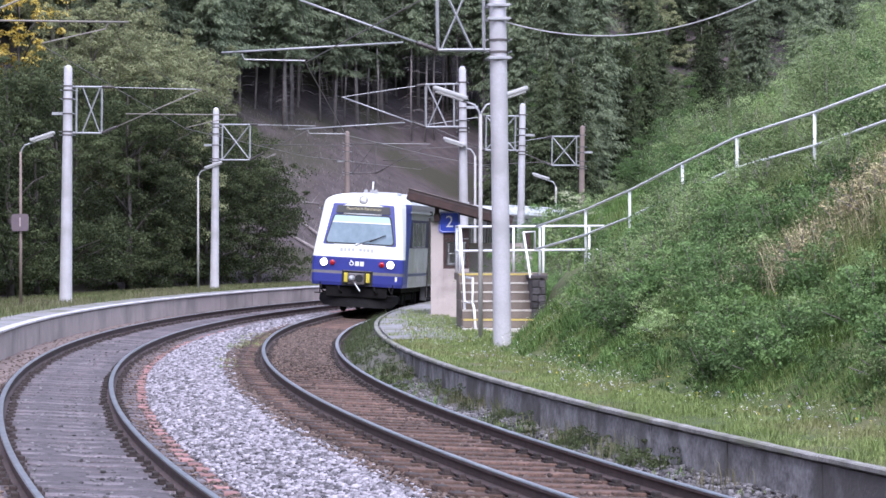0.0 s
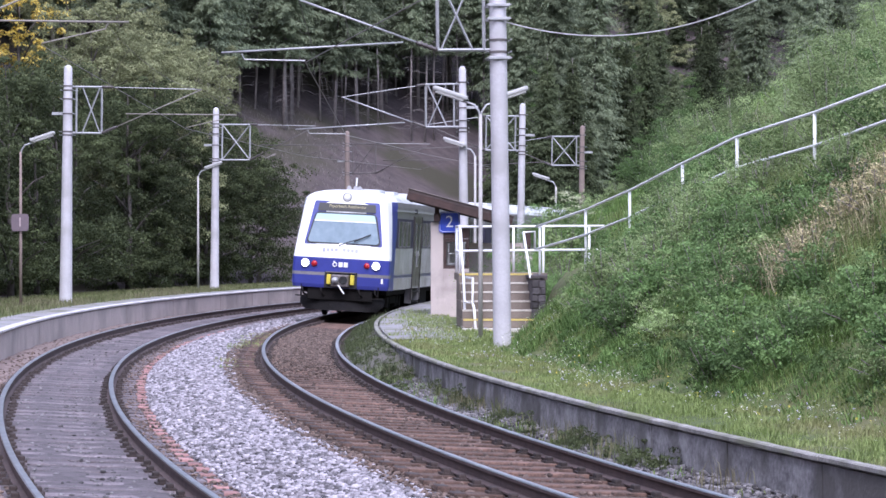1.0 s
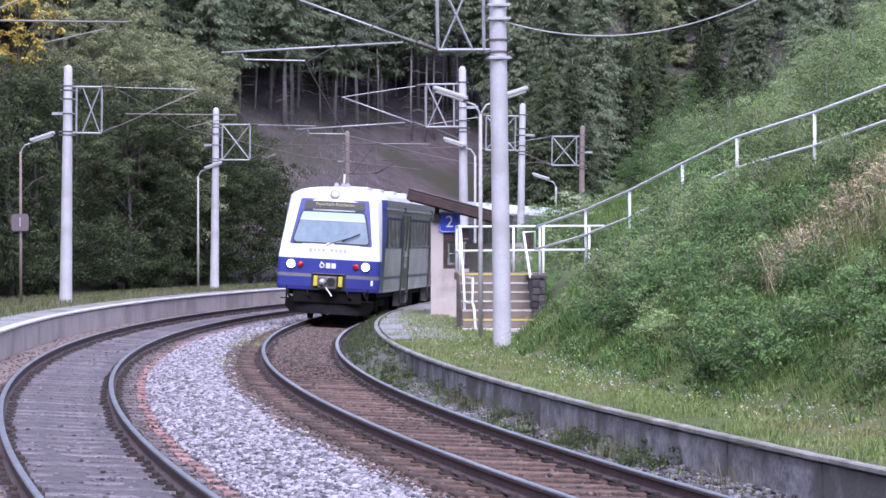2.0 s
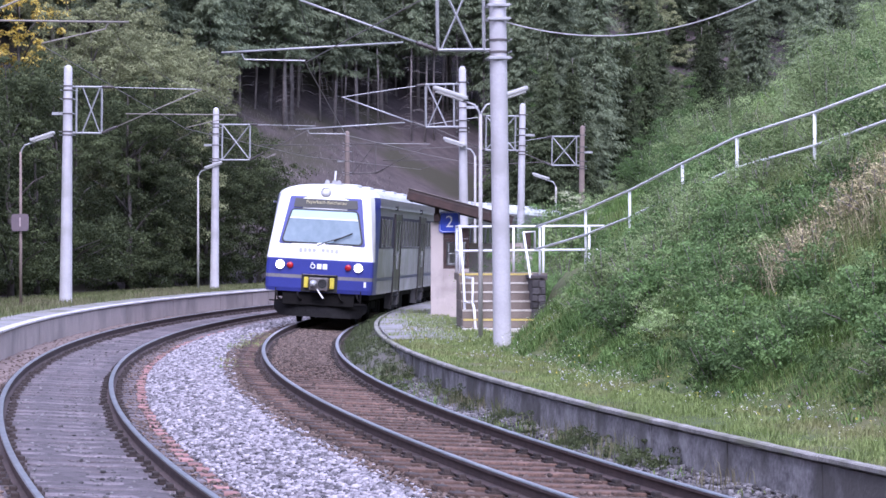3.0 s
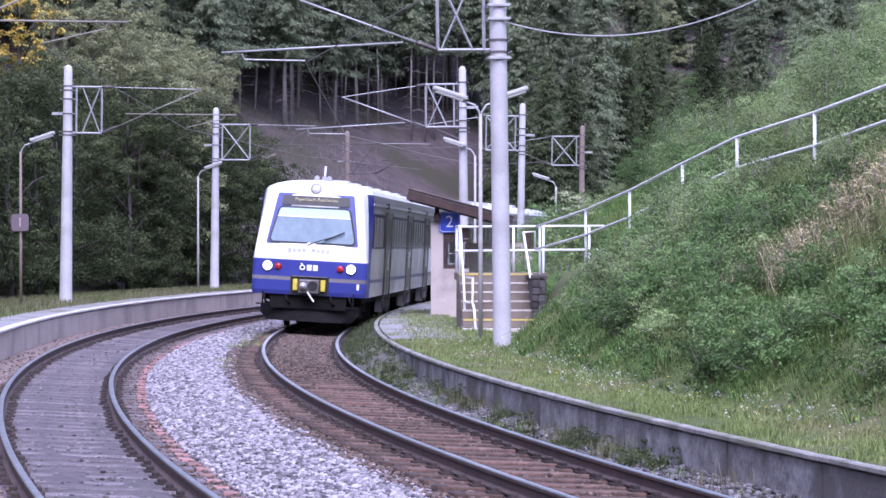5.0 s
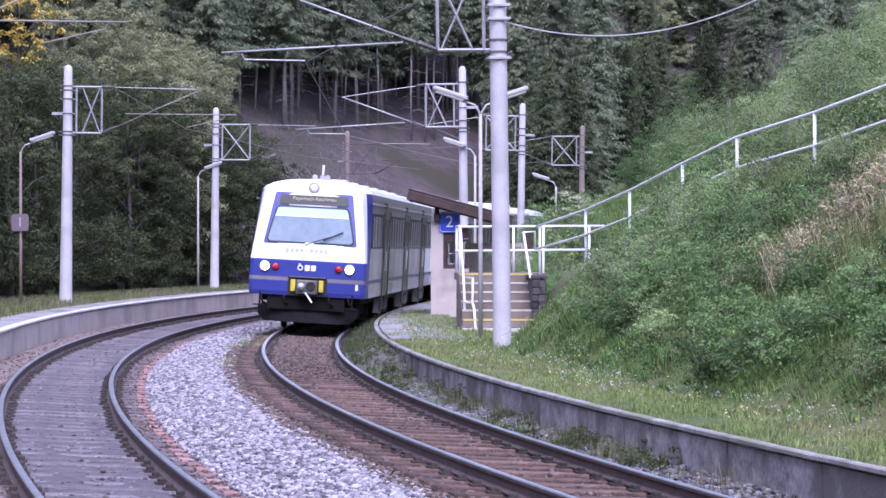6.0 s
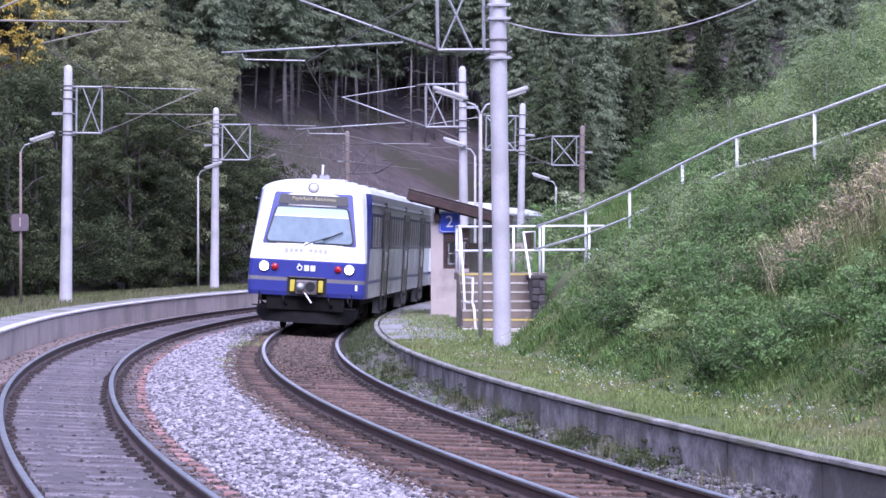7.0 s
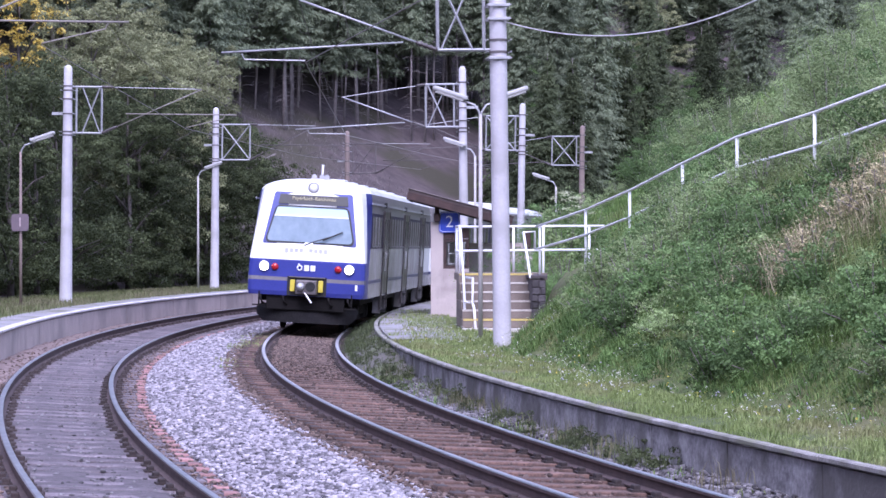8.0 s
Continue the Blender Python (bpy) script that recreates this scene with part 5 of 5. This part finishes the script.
        c = np.array([e * math.cos(a), e * math.sin(a), 2.75 - e * 1.0]) + g.normal(size=(40, 3)) * [0.07, 0.07, 0.02]
        bulk("flower_head", *leaf_arrays(c, 0.04, 0.3), M_UMBEL, t, "cream flat flower head")


flowering_shrub(-6.2, 0.8)


def plant(k, d, s, sink=0.03):
    v = at(d, s, ground_z(d, s) - sink)
    m = pose(v.x, v.y, v.z, 0, 0, rnd.uniform(0, 360))
    if not SHRUBS[k].get("used"):
        SHRUBS[k]["used"] = 1
        SHRUBS[k].matrix_world = m
        return SHRUBS[k]
    return copy_thing(SHRUBS[k], m)


def shrubs():
    for i in range(70):                                  # upper bank below the railing
        s = rnd.uniform(-38, -11.5)
        d = ramp_d(s) + 0.55 + rnd.random() ** 1.4 * 2.1
        if s > -21 and d > -5.6 - 0.1 * (s + 21):
            continue
        kind = rnd.choice([0, 0, 1, 2, 2])
        if -32.6 < s < -29.0 and d < -4.9:               # dry grass grows here
            s += 8.5
            d = max(d, ramp_d(s) + 0.6)
        plant(kind, d, s, 0.1)
    for i in range(24):                                  # lower bank
        s = rnd.uniform(-40, -23)
        plant(rnd.choice([1, 0, 0]), rnd.uniform(-5.4, -3.7), s, 0.2)
    for i in range(118):                                 # hillside above the ramp
        s = rnd.uniform(-44, 8)
        d = ramp_d(min(s, -6)) - 1.5 - rnd.random() ** 1.3 * 8.5
        if s > -13 and d > -8.2:
            continue
        plant(rnd.choice([2, 2, 3, 4, 4] if d < -8.6 else [2, 2, 2, 1, 3]), d, s)
    for i in range(12):                                  # withered herbs among the dry grass
        s = -30.3 + rnd.gauss(0, 1.5)
        plant(5, max(rnd.uniform(-7.2, -4.9), ramp_d(s) + 0.5), s, 0.08)
    for i in range(24):                                  # dense bushes high above the ramp
        s = rnd.uniform(-41, -20)
        plant(rnd.choice([3, 3, 3, 4]), ramp_d(s) - rnd.uniform(2.2, 6.5), s, 0.1)
    for i in range(12):                                  # leafy clumps low on the bank
        plant(0, rnd.uniform(-4.9, -3.5), rnd.uniform(-38, -25), 0.3)
    plant(3, -4.75, -2.0)
    plant(3, -5.4, -1.0)
    for i in range(40):                                  # far inner side behind the shelter
        s = rnd.uniform(7, 55)
        plant(rnd.choice([3, 2, 2, 1]), rnd.uniform(-10.0, -5.2), s)

def weed_clumps():
    """Low leafy weeds in the bank's grass and in the gutter by the platform wall."""
    d, s, z = scatter(150, -6.4, -3.3, -43, -18, lambda a, b: a > ramp_d(b) + 0.4 and (b < -22.5 or a < -5.6 or (a < -4.2 and rnd.random() < 0.3)))
    c = np.repeat(on_curve(d, s, z + 0.06), 5, 0)
    c = c + rng.normal(size=c.shape) * [0.16, 0.16, 0.05]
    v, t = clump_arrays(c, rng.uniform(0.06, 0.17, len(c)), 42000, 0.036)
    tagged(bulk("bank_weeds", v, t, M_LEAF, None, "low leafy weeds in the grass of the bank"), category="weeds", kind="stuff")
    d = EDGE_R + np.clip(np.abs(rng.normal(0.02, 0.22, 96)) + 0.06, 0.06, 0.66)
    s = np.concatenate([rng.uniform(-37, -18, 60), rng.normal(-10, 3.0, 36)])
    tall = rng.uniform(0.3, 1.0, 96) ** 2
    c = np.repeat(on_curve(d, s, np.full(len(d), -0.17)), 7, 0)
    c = c + rng.normal(size=c.shape) * [0.07, 0.07, 0.02]
    c[:, 2] += rng.uniform(0, 0.26, len(c)) * np.repeat(tall, 7)
    v, t = clump_arrays(c, rng.uniform(0.025, 0.085, len(c)), 26000, 0.026)
    stalks = blade_arrays(on_curve(np.repeat(d, 14) + rng.normal(size=1344) * 0.06, np.repeat(s, 14) + rng.normal(size=1344) * 0.1, np.full(1344, -0.19)), rng.uniform(0.15, 0.45, 1344) * np.repeat(0.4 + 0.6 * tall, 14), 0.004, 0.5)
    v, t = join([(v, t), stalks])
    d2, s2 = rng.uniform(EDGE_R + 0.02, -0.95, 260), rng.uniform(-20.5, 8, 260)
    z2 = np.array([heap_z(a, b) for a, b in zip(d2, s2)])
    c2 = np.repeat(on_curve(d2, s2, z2 + 0.02), 3, 0)
    c2 = c2 + rng.normal(size=c2.shape) * [0.07, 0.07, 0.02]
    h = clump_arrays(c2, rng.uniform(0.025, 0.085, len(c2)), 22000, 0.026)
    b = blade_arrays(on_curve(np.repeat(d2, 6) + rng.normal(size=1560) * 0.05, np.repeat(s2, 6) + rng.normal(size=1560) * 0.15, np.repeat(z2, 6)), rng.uniform(0.08, 0.28, 1560), 0.005, 0.7)
    v, t = join([(v, t), h, b])
    tagged(bulk("gutter_herbs", v, t, M_LEAF_GUTTER, None, "dark olive herbs between the rail and the platform wall"), category="weeds", kind="stuff")


shrubs()
weed_clumps()


# ---- trees ----
def trunk_mesh(t, height, r, limbs, bark, lean=0.0):
    bm = bmesh.new()
    pts = [(lean * (k / 6) ** 2 + 0.06 * math.sin(k * 1.7 + r * 40), 0.05 * math.cos(k * 2.1), -0.4 + (height + 0.4) * k / 6) for k in range(7)]
    tube(bm, pts, r, 8, r * 0.15)
    for a, b, rr in limbs:
        m = Vector(a).lerp(Vector(b), 0.5) + Vector((0, 0, 0.12 * (Vector(b) - Vector(a)).length))
        tube(bm, [a, m, b], rr, 5, rr * 0.25)
    part("trunk", bm, bark, t, soft=True)


def broadleaf(height, radius, low, leaves, size, leafm, seed, label):
    g = np.random.default_rng(seed)
    t = thing("broadleaf_tree", Matrix(), label, "tree", "trees by the platform")
    clusters, limbs = [], []
    for k in range(34):
        z = low + (height - low) * g.uniform(0, 1) ** 0.85
        u = (z - low) / (height - low)
        rr = radius * (0.55 + 0.75 * u - 1.05 * u ** 2.6) * g.uniform(0.55, 1.12)
        a = g.uniform(0, math.tau)
        c = (rr * math.cos(a), rr * math.sin(a), z)
        clusters.append(c)
        if k % 4 == 0:
            limbs.append(((0, 0, max(0.6, z - rr * 0.8)), c, 0.05))
    trunk_mesh(t, height * 0.9, 0.13, limbs, M_BARK_DARK)
    c = np.repeat(np.array(clusters), 6, 0) + g.normal(size=(len(clusters) * 6, 3)) * [0.55, 0.55, 0.34]
    r = g.uniform(0.2, 0.52, len(c))
    c[:, 2] = np.maximum(c[:, 2], 0.25)
    bulk("crown", *clump_arrays(c, r, leaves, size), leafm, t)
    return t


def spruce(height, radius, low, seed, leafm, label, per=9, step=0.36, thick=0.003):
    """Whorls of drooping sprays on a straight trunk; dead twigs below the crown."""
    g = np.random.default_rng(seed)
    t = thing("spruce_tree", Matrix(), label, "tree", "spruce forest")
    limbs = []
    roots, ways, sizes = [], [], []
    z = low
    while z < height - 0.3:
        u = (z - low) / (height - low)
        rr = radius * (1 - u) ** 0.75 * (0.65 + 0.35 * min(1, u * 6)) + 0.12
        rr *= g.uniform(0.75, 1.2)
        for k in range(per):
            a = g.uniform(0, math.tau)
            ln = rr * g.uniform(0.5, 1.2)
            n = max(3, int(ln / 0.2))
            f = np.repeat((np.arange(n) + 0.6) / n, 5)
            out = np.stack([np.cos(a) * ln * f, np.sin(a) * ln * f, z + g.uniform(-0.25, 0.25) - ln * 0.42 * f ** 1.3 + 0.18 * ln * f ** 3], 1)
            w = np.array([math.cos(a), math.sin(a), 0]) * g.uniform(0.1, 0.9, (5 * n, 1)) + np.array([-math.sin(a), math.cos(a), 0]) * g.normal(size=(5 * n, 1)) * 0.8
            w[:, 2] -= g.uniform(0.1, 1.3, 5 * n)
            roots.append(out + g.normal(size=out.shape) * 0.05)
            ways.append(w / np.linalg.norm(w, axis=1)[:, None])
            sizes.append((0.2 + 0.26 * (1 - f) * min(1.4, ln)) * g.uniform(0.7, 1.3, 5 * n))
        z += step * g.uniform(0.8, 1.2)
    roots, ways, sizes = np.concatenate(roots), np.concatenate(ways), np.concatenate(sizes)[:, None]
    across = np.cross(ways, g.normal(size=ways.shape))
    across *= 0.13 * sizes / (np.linalg.norm(across, axis=1)[:, None] + 1e-6)
    v = np.stack([roots, roots + ways * sizes * 0.5 + across, roots + ways * sizes, roots + ways * sizes * 0.5 - across], 1).reshape(-1, 3)
    i = np.arange(len(roots))[:, None] * 4
    needles = (v, np.stack([i + [0, 1, 2], i + [0, 2, 3]], 1).reshape(-1, 3))
    for k in range(int(low * 6)):
        a, z = g.uniform(0, math.tau), g.uniform(1.0, max(1.2, low + 1))
        ln = g.uniform(0.4, 1.4)
        limbs.append(((0, 0, z), (ln * math.cos(a), ln * math.sin(a), z - 0.15 * ln), 0.015))
    trunk_mesh(t, height, 0.055 + height * thick * 0.8, limbs, M_BARK)
    bulk("crown", *needles, leafm, t)
    return t


def stand(kinds, spots):
    """Plants the kinds over the spots (d, s, kind), the first of each kind itself."""
    used = set()
    for d, s, k in spots:
        v = at(d, s, ground_z(d, s) - 0.1)
        m = pose(v.x, v.y, v.z, rnd.uniform(-2, 2), rnd.uniform(-2, 2), rnd.uniform(0, 360))
        if k in used:
            copy_thing(kinds[k], m)
        else:
            used.add(k)
            kinds[k].matrix_world = m
    for i, k in enumerate(kinds):
        if i not in used:
            for o in (*k.children_recursive, k):
                bpy.data.objects.remove(o)


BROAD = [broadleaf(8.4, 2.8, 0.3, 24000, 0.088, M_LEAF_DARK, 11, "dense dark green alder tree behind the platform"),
         broadleaf(10.4, 3.0, 1.2, 25000, 0.088, M_LEAF_WILLOW, 12, "grey-green willow tree behind the platform"),
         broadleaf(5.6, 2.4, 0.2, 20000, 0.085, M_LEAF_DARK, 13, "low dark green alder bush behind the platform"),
         broadleaf(11.6, 2.9, 1.5, 25000, 0.09, M_LEAF_WILLOW, 14, "tall pale willow tree behind the platform"),
         broadleaf(9.5, 2.6, 0.8, 7000, 0.17, M_LEAF_YELLOW, 15, "yellow tree on the slope with sunlight put into its leaf colour"),
         broadleaf(6.4, 1.9, 0.2, 16000, 0.085, M_LEAF, 16, "young green broadleaf tree at the forest edge")]
spots = []
for i in range(17):
    spots.append((12.2 + rnd.uniform(-0.8, 0.8), -6 + i * 3.1 + rnd.uniform(-1, 1), rnd.choice([0, 2, 0] if i > 6 else [2])))
for i in range(15):
    s = -8 + i * 3.5 + rnd.uniform(-1, 1)
    spots.append((15.3 + rnd.uniform(-1, 1), s, rnd.choice([1, 3, 0, 1] if s > 33 else [2, 0])))
for i in range(11):
    s = -6 + i * 5.0 + rnd.uniform(-1, 1)
    spots.append((19.0 + rnd.uniform(-1.5, 1.5), s, rnd.choice([1, 3] if s > 45 else [2, 0])))
spots += [(25.5, 51.0, 4), (27.5, 48.5, 4), (25.0, 54.0, 1), (24.0, 57.0, 1)]
spots += [(12.2, 41.0, 0), (12.6, 44.5, 0), (14.2, 42.5, 1), (14.6, 46.5, 1), (12.0, 47.5, 2), (17.0, 44.5, 3), (16.6, 48.5, 1), (13.2, 38.5, 1), (13.4, 50.0, 2), (15.0, 37.0, 3), (13.0, 35.0, 0)]
for i in range(20):                                   # young trees before the far forest
    s = rnd.uniform(101, 128)
    spots.append((rnd.uniform(17.5, 26.0), s, 5))
spots += [(31.0, 113.0, 1), (33.0, 116.5, 3), (36.0, 120.0, 1), (29.5, 119.0, 5), (33.5, 127.0, 1)]
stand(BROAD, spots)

SPRUCE = [spruce(27, 3.0, 3.4, 21, M_NEEDLE, "tall dark spruce with a bare lower trunk"), spruce(24, 2.7, 4.2, 22, M_NEEDLE, "tall thin spruce with dead lower twigs"),
          spruce(13, 2.1, 0.5, 23, M_NEEDLE_PALE, "young green spruce branched to the ground", 12, 0.26), spruce(9, 1.7, 0.3, 24, M_NEEDLE_PALE, "small young spruce at the forest edge", 12, 0.22), spruce(29, 3.0, 4.6, 25, M_NEEDLE, "tall dark spruce with a long bare trunk"),
          spruce(23, 1.9, 6.2, 26, M_NEEDLE, "slender pole spruce with a pale bare trunk", 8, 0.36, 0.0015),
          spruce(20, 1.3, 7.5, 27, M_NEEDLE, "thin leaning pole spruce with a short crown", 7, 0.36, 0.001)]
spots = []


def clear_of(d, s, gap):
    p = at(d, s)
    return all((p - at(a, b)).length > gap for a, b, _ in spots)


for i in range(9000):                                 # tall forest above the bare slope
    s, d = rnd.uniform(42, 108), 24 + rnd.random() ** 1.2 * 26
    if d < (25.2 if s > 66 else 28.0) or not clear_of(d, s, 1.9):
        continue
    spots.append((d, s, rnd.choice([0, 1, 4, 5, 5] if d < 29 else [0, 1, 4, 0, 1, 5])))
    if len(spots) > 165:
        break
for i in range(1500):                                 # slender stems standing behind the forest edge
    s, d = rnd.uniform(66, 104), rnd.uniform(26, 40)
    if clear_of(d, s, 1.0):
        spots.append((d, s, rnd.choice([5, 5, 6])))
    if len(spots) > 235:
        break
for i in range(5000):
    s, d = rnd.uniform(78, 158), 15 + rnd.random() ** 1.6 * 42
    if s < 78 + (d - 12) * 1.7 and d < 27 or not clear_of(d, s, 2.5):
        continue
    spots.append((d, s, rnd.choice([2, 2, 3, 0, 1] if d < 40 else [0, 1, 4])))
    if len(spots) > 320:
        break
for i in range(400):                                  # young spruces along the forest edge
    s, d = rnd.uniform(80, 145), rnd.uniform(9.5, 19)
    if s > 78 + (d - 12) * 1.7 and clear_of(d, s, 2.2):
        spots.append((d, s, rnd.choice([2, 3, 3])))
    if len(spots) > 340:
        break
stand(SPRUCE, spots)


def far_forest():
    """The forest further up the slopes, too dense and far to tell trees apart."""
    kinds = []
    for h, r, low, k in ((24, 2.8, 2.0, 31), (20, 2.6, 1.0, 32), (27, 3.0, 3.0, 33)):
        g = np.random.default_rng(k)
        vs, ts, z = [], [], low
        while z < h - 0.4:
            ln0 = r * (1 - (z - low) / (h - low)) ** 0.75 + 0.15
            for j in range(6):
                a, ln = g.uniform(0, math.tau), ln0 * g.uniform(0.6, 1.15)
                n = max(2, int(ln / 0.4))
                f = (np.arange(n) + 0.6) / n
                c = np.stack([np.cos(a) * ln * f, np.sin(a) * ln * f, z + g.uniform(-0.3, 0.3) - ln * 0.4 * f ** 1.3], 1)
                side, fw = np.array([-math.sin(a), math.cos(a), -0.3]) * 0.3, np.array([math.cos(a), math.sin(a), -0.25]) * ln / n * 1.2
                v = np.stack([c - fw, c + side * g.uniform(0.6, 1.2, (n, 1)), c + fw, c - side * g.uniform(0.6, 1.2, (n, 1)) - [0, 0, 0.3]], 1).reshape(-1, 3)
                i = np.arange(n)[:, None] * 4
                vs.append(v), ts.append(np.stack([i + [0, 1, 2], i + [0, 2, 3]], 1).reshape(-1, 3))
            z += 0.6 * g.uniform(0.8, 1.2)
        kinds.append(join(list(zip(vs, ts))))
    out = []
    for i in range(400):
        s, d = rnd.uniform(20, 215), 44 + rnd.random() ** 1.3 * 56
        v, t = kinds[i % 3]
        a = rnd.uniform(0, math.tau)
        rot = np.array([[math.cos(a), -math.sin(a), 0], [math.sin(a), math.cos(a), 0], [0, 0, 1]])
        out.append((v @ rot.T + np.array(at(d, s, ground_z(d, s) - 0.3)), t))
    tagged(bulk("far_forest", *join(out), M_NEEDLE, None, "dense dark spruce forest high on the slope"), category="forest", kind="stuff")


far_forest()


# ---- loose ballast ----
def stones(name, zones, material, label):
    t = (1 + 5 ** 0.5) / 2
    ico = np.array([(-1, t, 0), (1, t, 0), (-1, -t, 0), (1, -t, 0), (0, -1, t), (0, 1, t), (0, -1, -t), (0, 1, -t), (t, 0, -1), (t, 0, 1), (-t, 0, -1), (-t, 0, 1)]) / 1.9
    fc = np.array([(0, 11, 5), (0, 5, 1), (0, 1, 7), (0, 7, 10), (0, 10, 11), (1, 5, 9), (5, 11, 4), (11, 10, 2), (10, 7, 6), (7, 1, 8), (3, 9, 4), (3, 4, 2), (3, 2, 6), (3, 6, 8), (3, 8, 9), (4, 9, 5), (2, 4, 11), (6, 2, 10), (8, 6, 7), (9, 8, 1)])
    vs, ts, o = [], [], 0
    for d0, d1, s0, s1, per, z0, z1, amp, size in zones:
        n = int((d1 - d0) * (s1 - s0) * per)
        d, s = rng.uniform(d0, d1, n), rng.uniform(s0, s1, n)
        u = (d - d0) / (d1 - d0)
        z = z0 + (z1 - z0) * u + amp * np.sin(u * math.pi) ** 0.8 + rng.uniform(-0.015, 0.02, n)
        c = on_curve(d, s, z)
        shape = ico[None] * rng.uniform(0.62, 1.3, (n, 12, 1)) * (size * rng.uniform(0.4, 1.45, (n, 1, 1))) * rng.uniform(0.65, 1.25, (n, 1, 3)) * np.array([1.1, 1.1, 0.75])
        a = rng.uniform(0, math.tau, n)
        ca, sa = np.cos(a)[:, None], np.sin(a)[:, None]
        x, y = shape[..., 0] * ca - shape[..., 1] * sa, shape[..., 0] * sa + shape[..., 1] * ca
        v = np.stack([x, y, shape[..., 2]], 2) + c[:, None]
        vs.append(v.reshape(-1, 3))
        ts.append((np.arange(n)[:, None, None] * 12 + fc[None]).reshape(-1, 3) + o)
        o += n * 12
    tagged(bulk(name, np.concatenate(vs), np.concatenate(ts), material, None, label), category="ballast", kind="stuff")


stones("ballast_stones", [(1.32, 2.84, -44, -24, 760, -0.17, -0.265, 0.045, 0.028), (1.34, 2.84, -24, -4, 500, -0.17, -0.265, 0.045, 0.031), (1.34, 2.84, -4, 22, 190, -0.16, -0.265, 0.045, 0.042)],
       M_STONE, "loose crushed stone bed between the tracks, darkened for shade in its gaps")
stones("brown_ballast_stones", [(-0.68, 0.68, -48, -10, 60, -0.225, -0.155, 0.0, 0.022), *[(-0.68 + 0.1 * (k % 3), 0.68 - 0.12 * (k % 2), -19 + k * 1.5, 6, 46, -0.20, -0.125, 0.0, 0.026) for k in range(11)], (0.85, 1.5, -46, 10, 330, -0.165, -0.145, 0.0, 0.025), (2.84, 3.32, -44, 0, 210, -0.272, -0.25, 0.0, 0.019), (5.0, 5.58, -40, 30, 90, -0.15, -0.07, 0.0, 0.024)],
       M_STONE_BROWN, "loose rusty brown stones beside the rails")
stones("grey_ballast_stones", [(-1.58, -0.86, -46, 6, 520, -0.13, -0.245, 0.0, 0.028), (SPACING - 0.68, SPACING + 0.68, -40, 0, 50, -0.24, -0.17, 0.0, 0.02)], M_STONE_GREY, "loose dark grey stones beside the platform wall")
d, s, _ = scatter(3200, -1.56, -0.95, -40, 4)
ok = patchy(d, s, _, 0.8, 21.0, 0.14)
d, s = d[ok], s[ok]
v, t = blade_arrays(on_curve(d, s, np.full(len(d), -0.2)), rng.uniform(0.06, 0.2, len(d)), 0.006, 0.8)
tagged(bulk("gutter_weeds", v, t, M_GRASS, None, "sparse green weeds between the stones"), category="weeds", kind="stuff")
d, s, _ = scatter(2600, 0.9, 1.7, -16, 2)
ok = patchy(d, s, _, 0.8, 25.0, 0.15)
d, s = d[ok], s[ok]
v, t = blade_arrays(on_curve(d, s, np.full(len(d), -0.16)), rng.uniform(0.04, 0.12, len(d)), 0.006, 0.8)
tagged(bulk("track_weeds", v, t, M_GRASS_SHORT, None, "sparse pale weeds at the track's edge"), category="weeds", kind="stuff")


# ---- brushwood on the bare slope ----
def fallen_log(d, s, length, r, turn, tilt):
    v = at(d, s, ground_z(d, s) + 0.12)
    t = thing("fallen_log", pose(v.x, v.y, v.z, 0, tilt, turn), "thin fallen trunk with broken twigs on the bare slope", "log", "fallen logs")
    bm = bmesh.new()
    tube(bm, [(-length / 2, 0, 0), (0, 0.1, 0.06), (length / 2, 0, 0)], r, 7, r * 0.5)
    part("log", bm, M_BARK, t, soft=True)
    for k in range(5):
        x = -length / 2 + length * (k + 0.6) / 5.5
        bm = bmesh.new()
        tube(bm, [(x, 0, 0), (x + 0.35, rnd.uniform(-0.4, 0.4), rnd.uniform(0.3, 0.8))], 0.02, 4, 0.006)
        part("twig", bm, M_BARK, t)


for d, s, n in ((14.5, 60, 3.5), (16.0, 63, 4.5), (18.5, 66, 3.0), (20.0, 62, 5.0), (17.0, 69, 4.0), (21.5, 70, 3.5), (15.5, 72, 3.0)):
    fallen_log(d, s, n, rnd.uniform(0.06, 0.11), rnd.uniform(0, 180), rnd.uniform(-35, 35))
d, s, z = scatter(7000, 11, 30, 50, 82)
v, t = blade_arrays(on_curve(d, s, z - 0.02), rng.uniform(0.1, 0.4, len(d)), 0.015, 1.3)
tagged(bulk("brushwood", v, t, M_BARK, None, "grey brown dead brushwood on the bare slope"), category="brushwood", kind="stuff")
d, s, _ = scatter(2600, -1.58, -1.15, -40, 4)
ok = patchy(d, s, _, 0.9, 41.0, 0.12)
d, s = d[ok], s[ok]
v, t = blade_arrays(on_curve(d, s, np.full(len(d), -0.17)), rng.uniform(0.1, 0.36, len(d)), 0.0045, 0.45)
tagged(bulk("wall_stalks", v, t, M_GRASS_OLIVE, None, "thin olive stalks along the platform wall"), category="weeds", kind="stuff")


def bank_shrubs():
    """Leafy clumps standing close together on the middle of the bank."""
    for i in range(44):
        s = rnd.uniform(-29.5, -15.5)
        d = rnd.uniform(-6.0, -4.3)
        if s > -22 and d > -5.5 - 0.1 * (s + 22):
            continue
        if d < ramp_d(s) + 0.5:
            continue
        plant(rnd.choice([0, 0, 0, 1]), d, s, 0.12)


bank_shrubs()


motions()
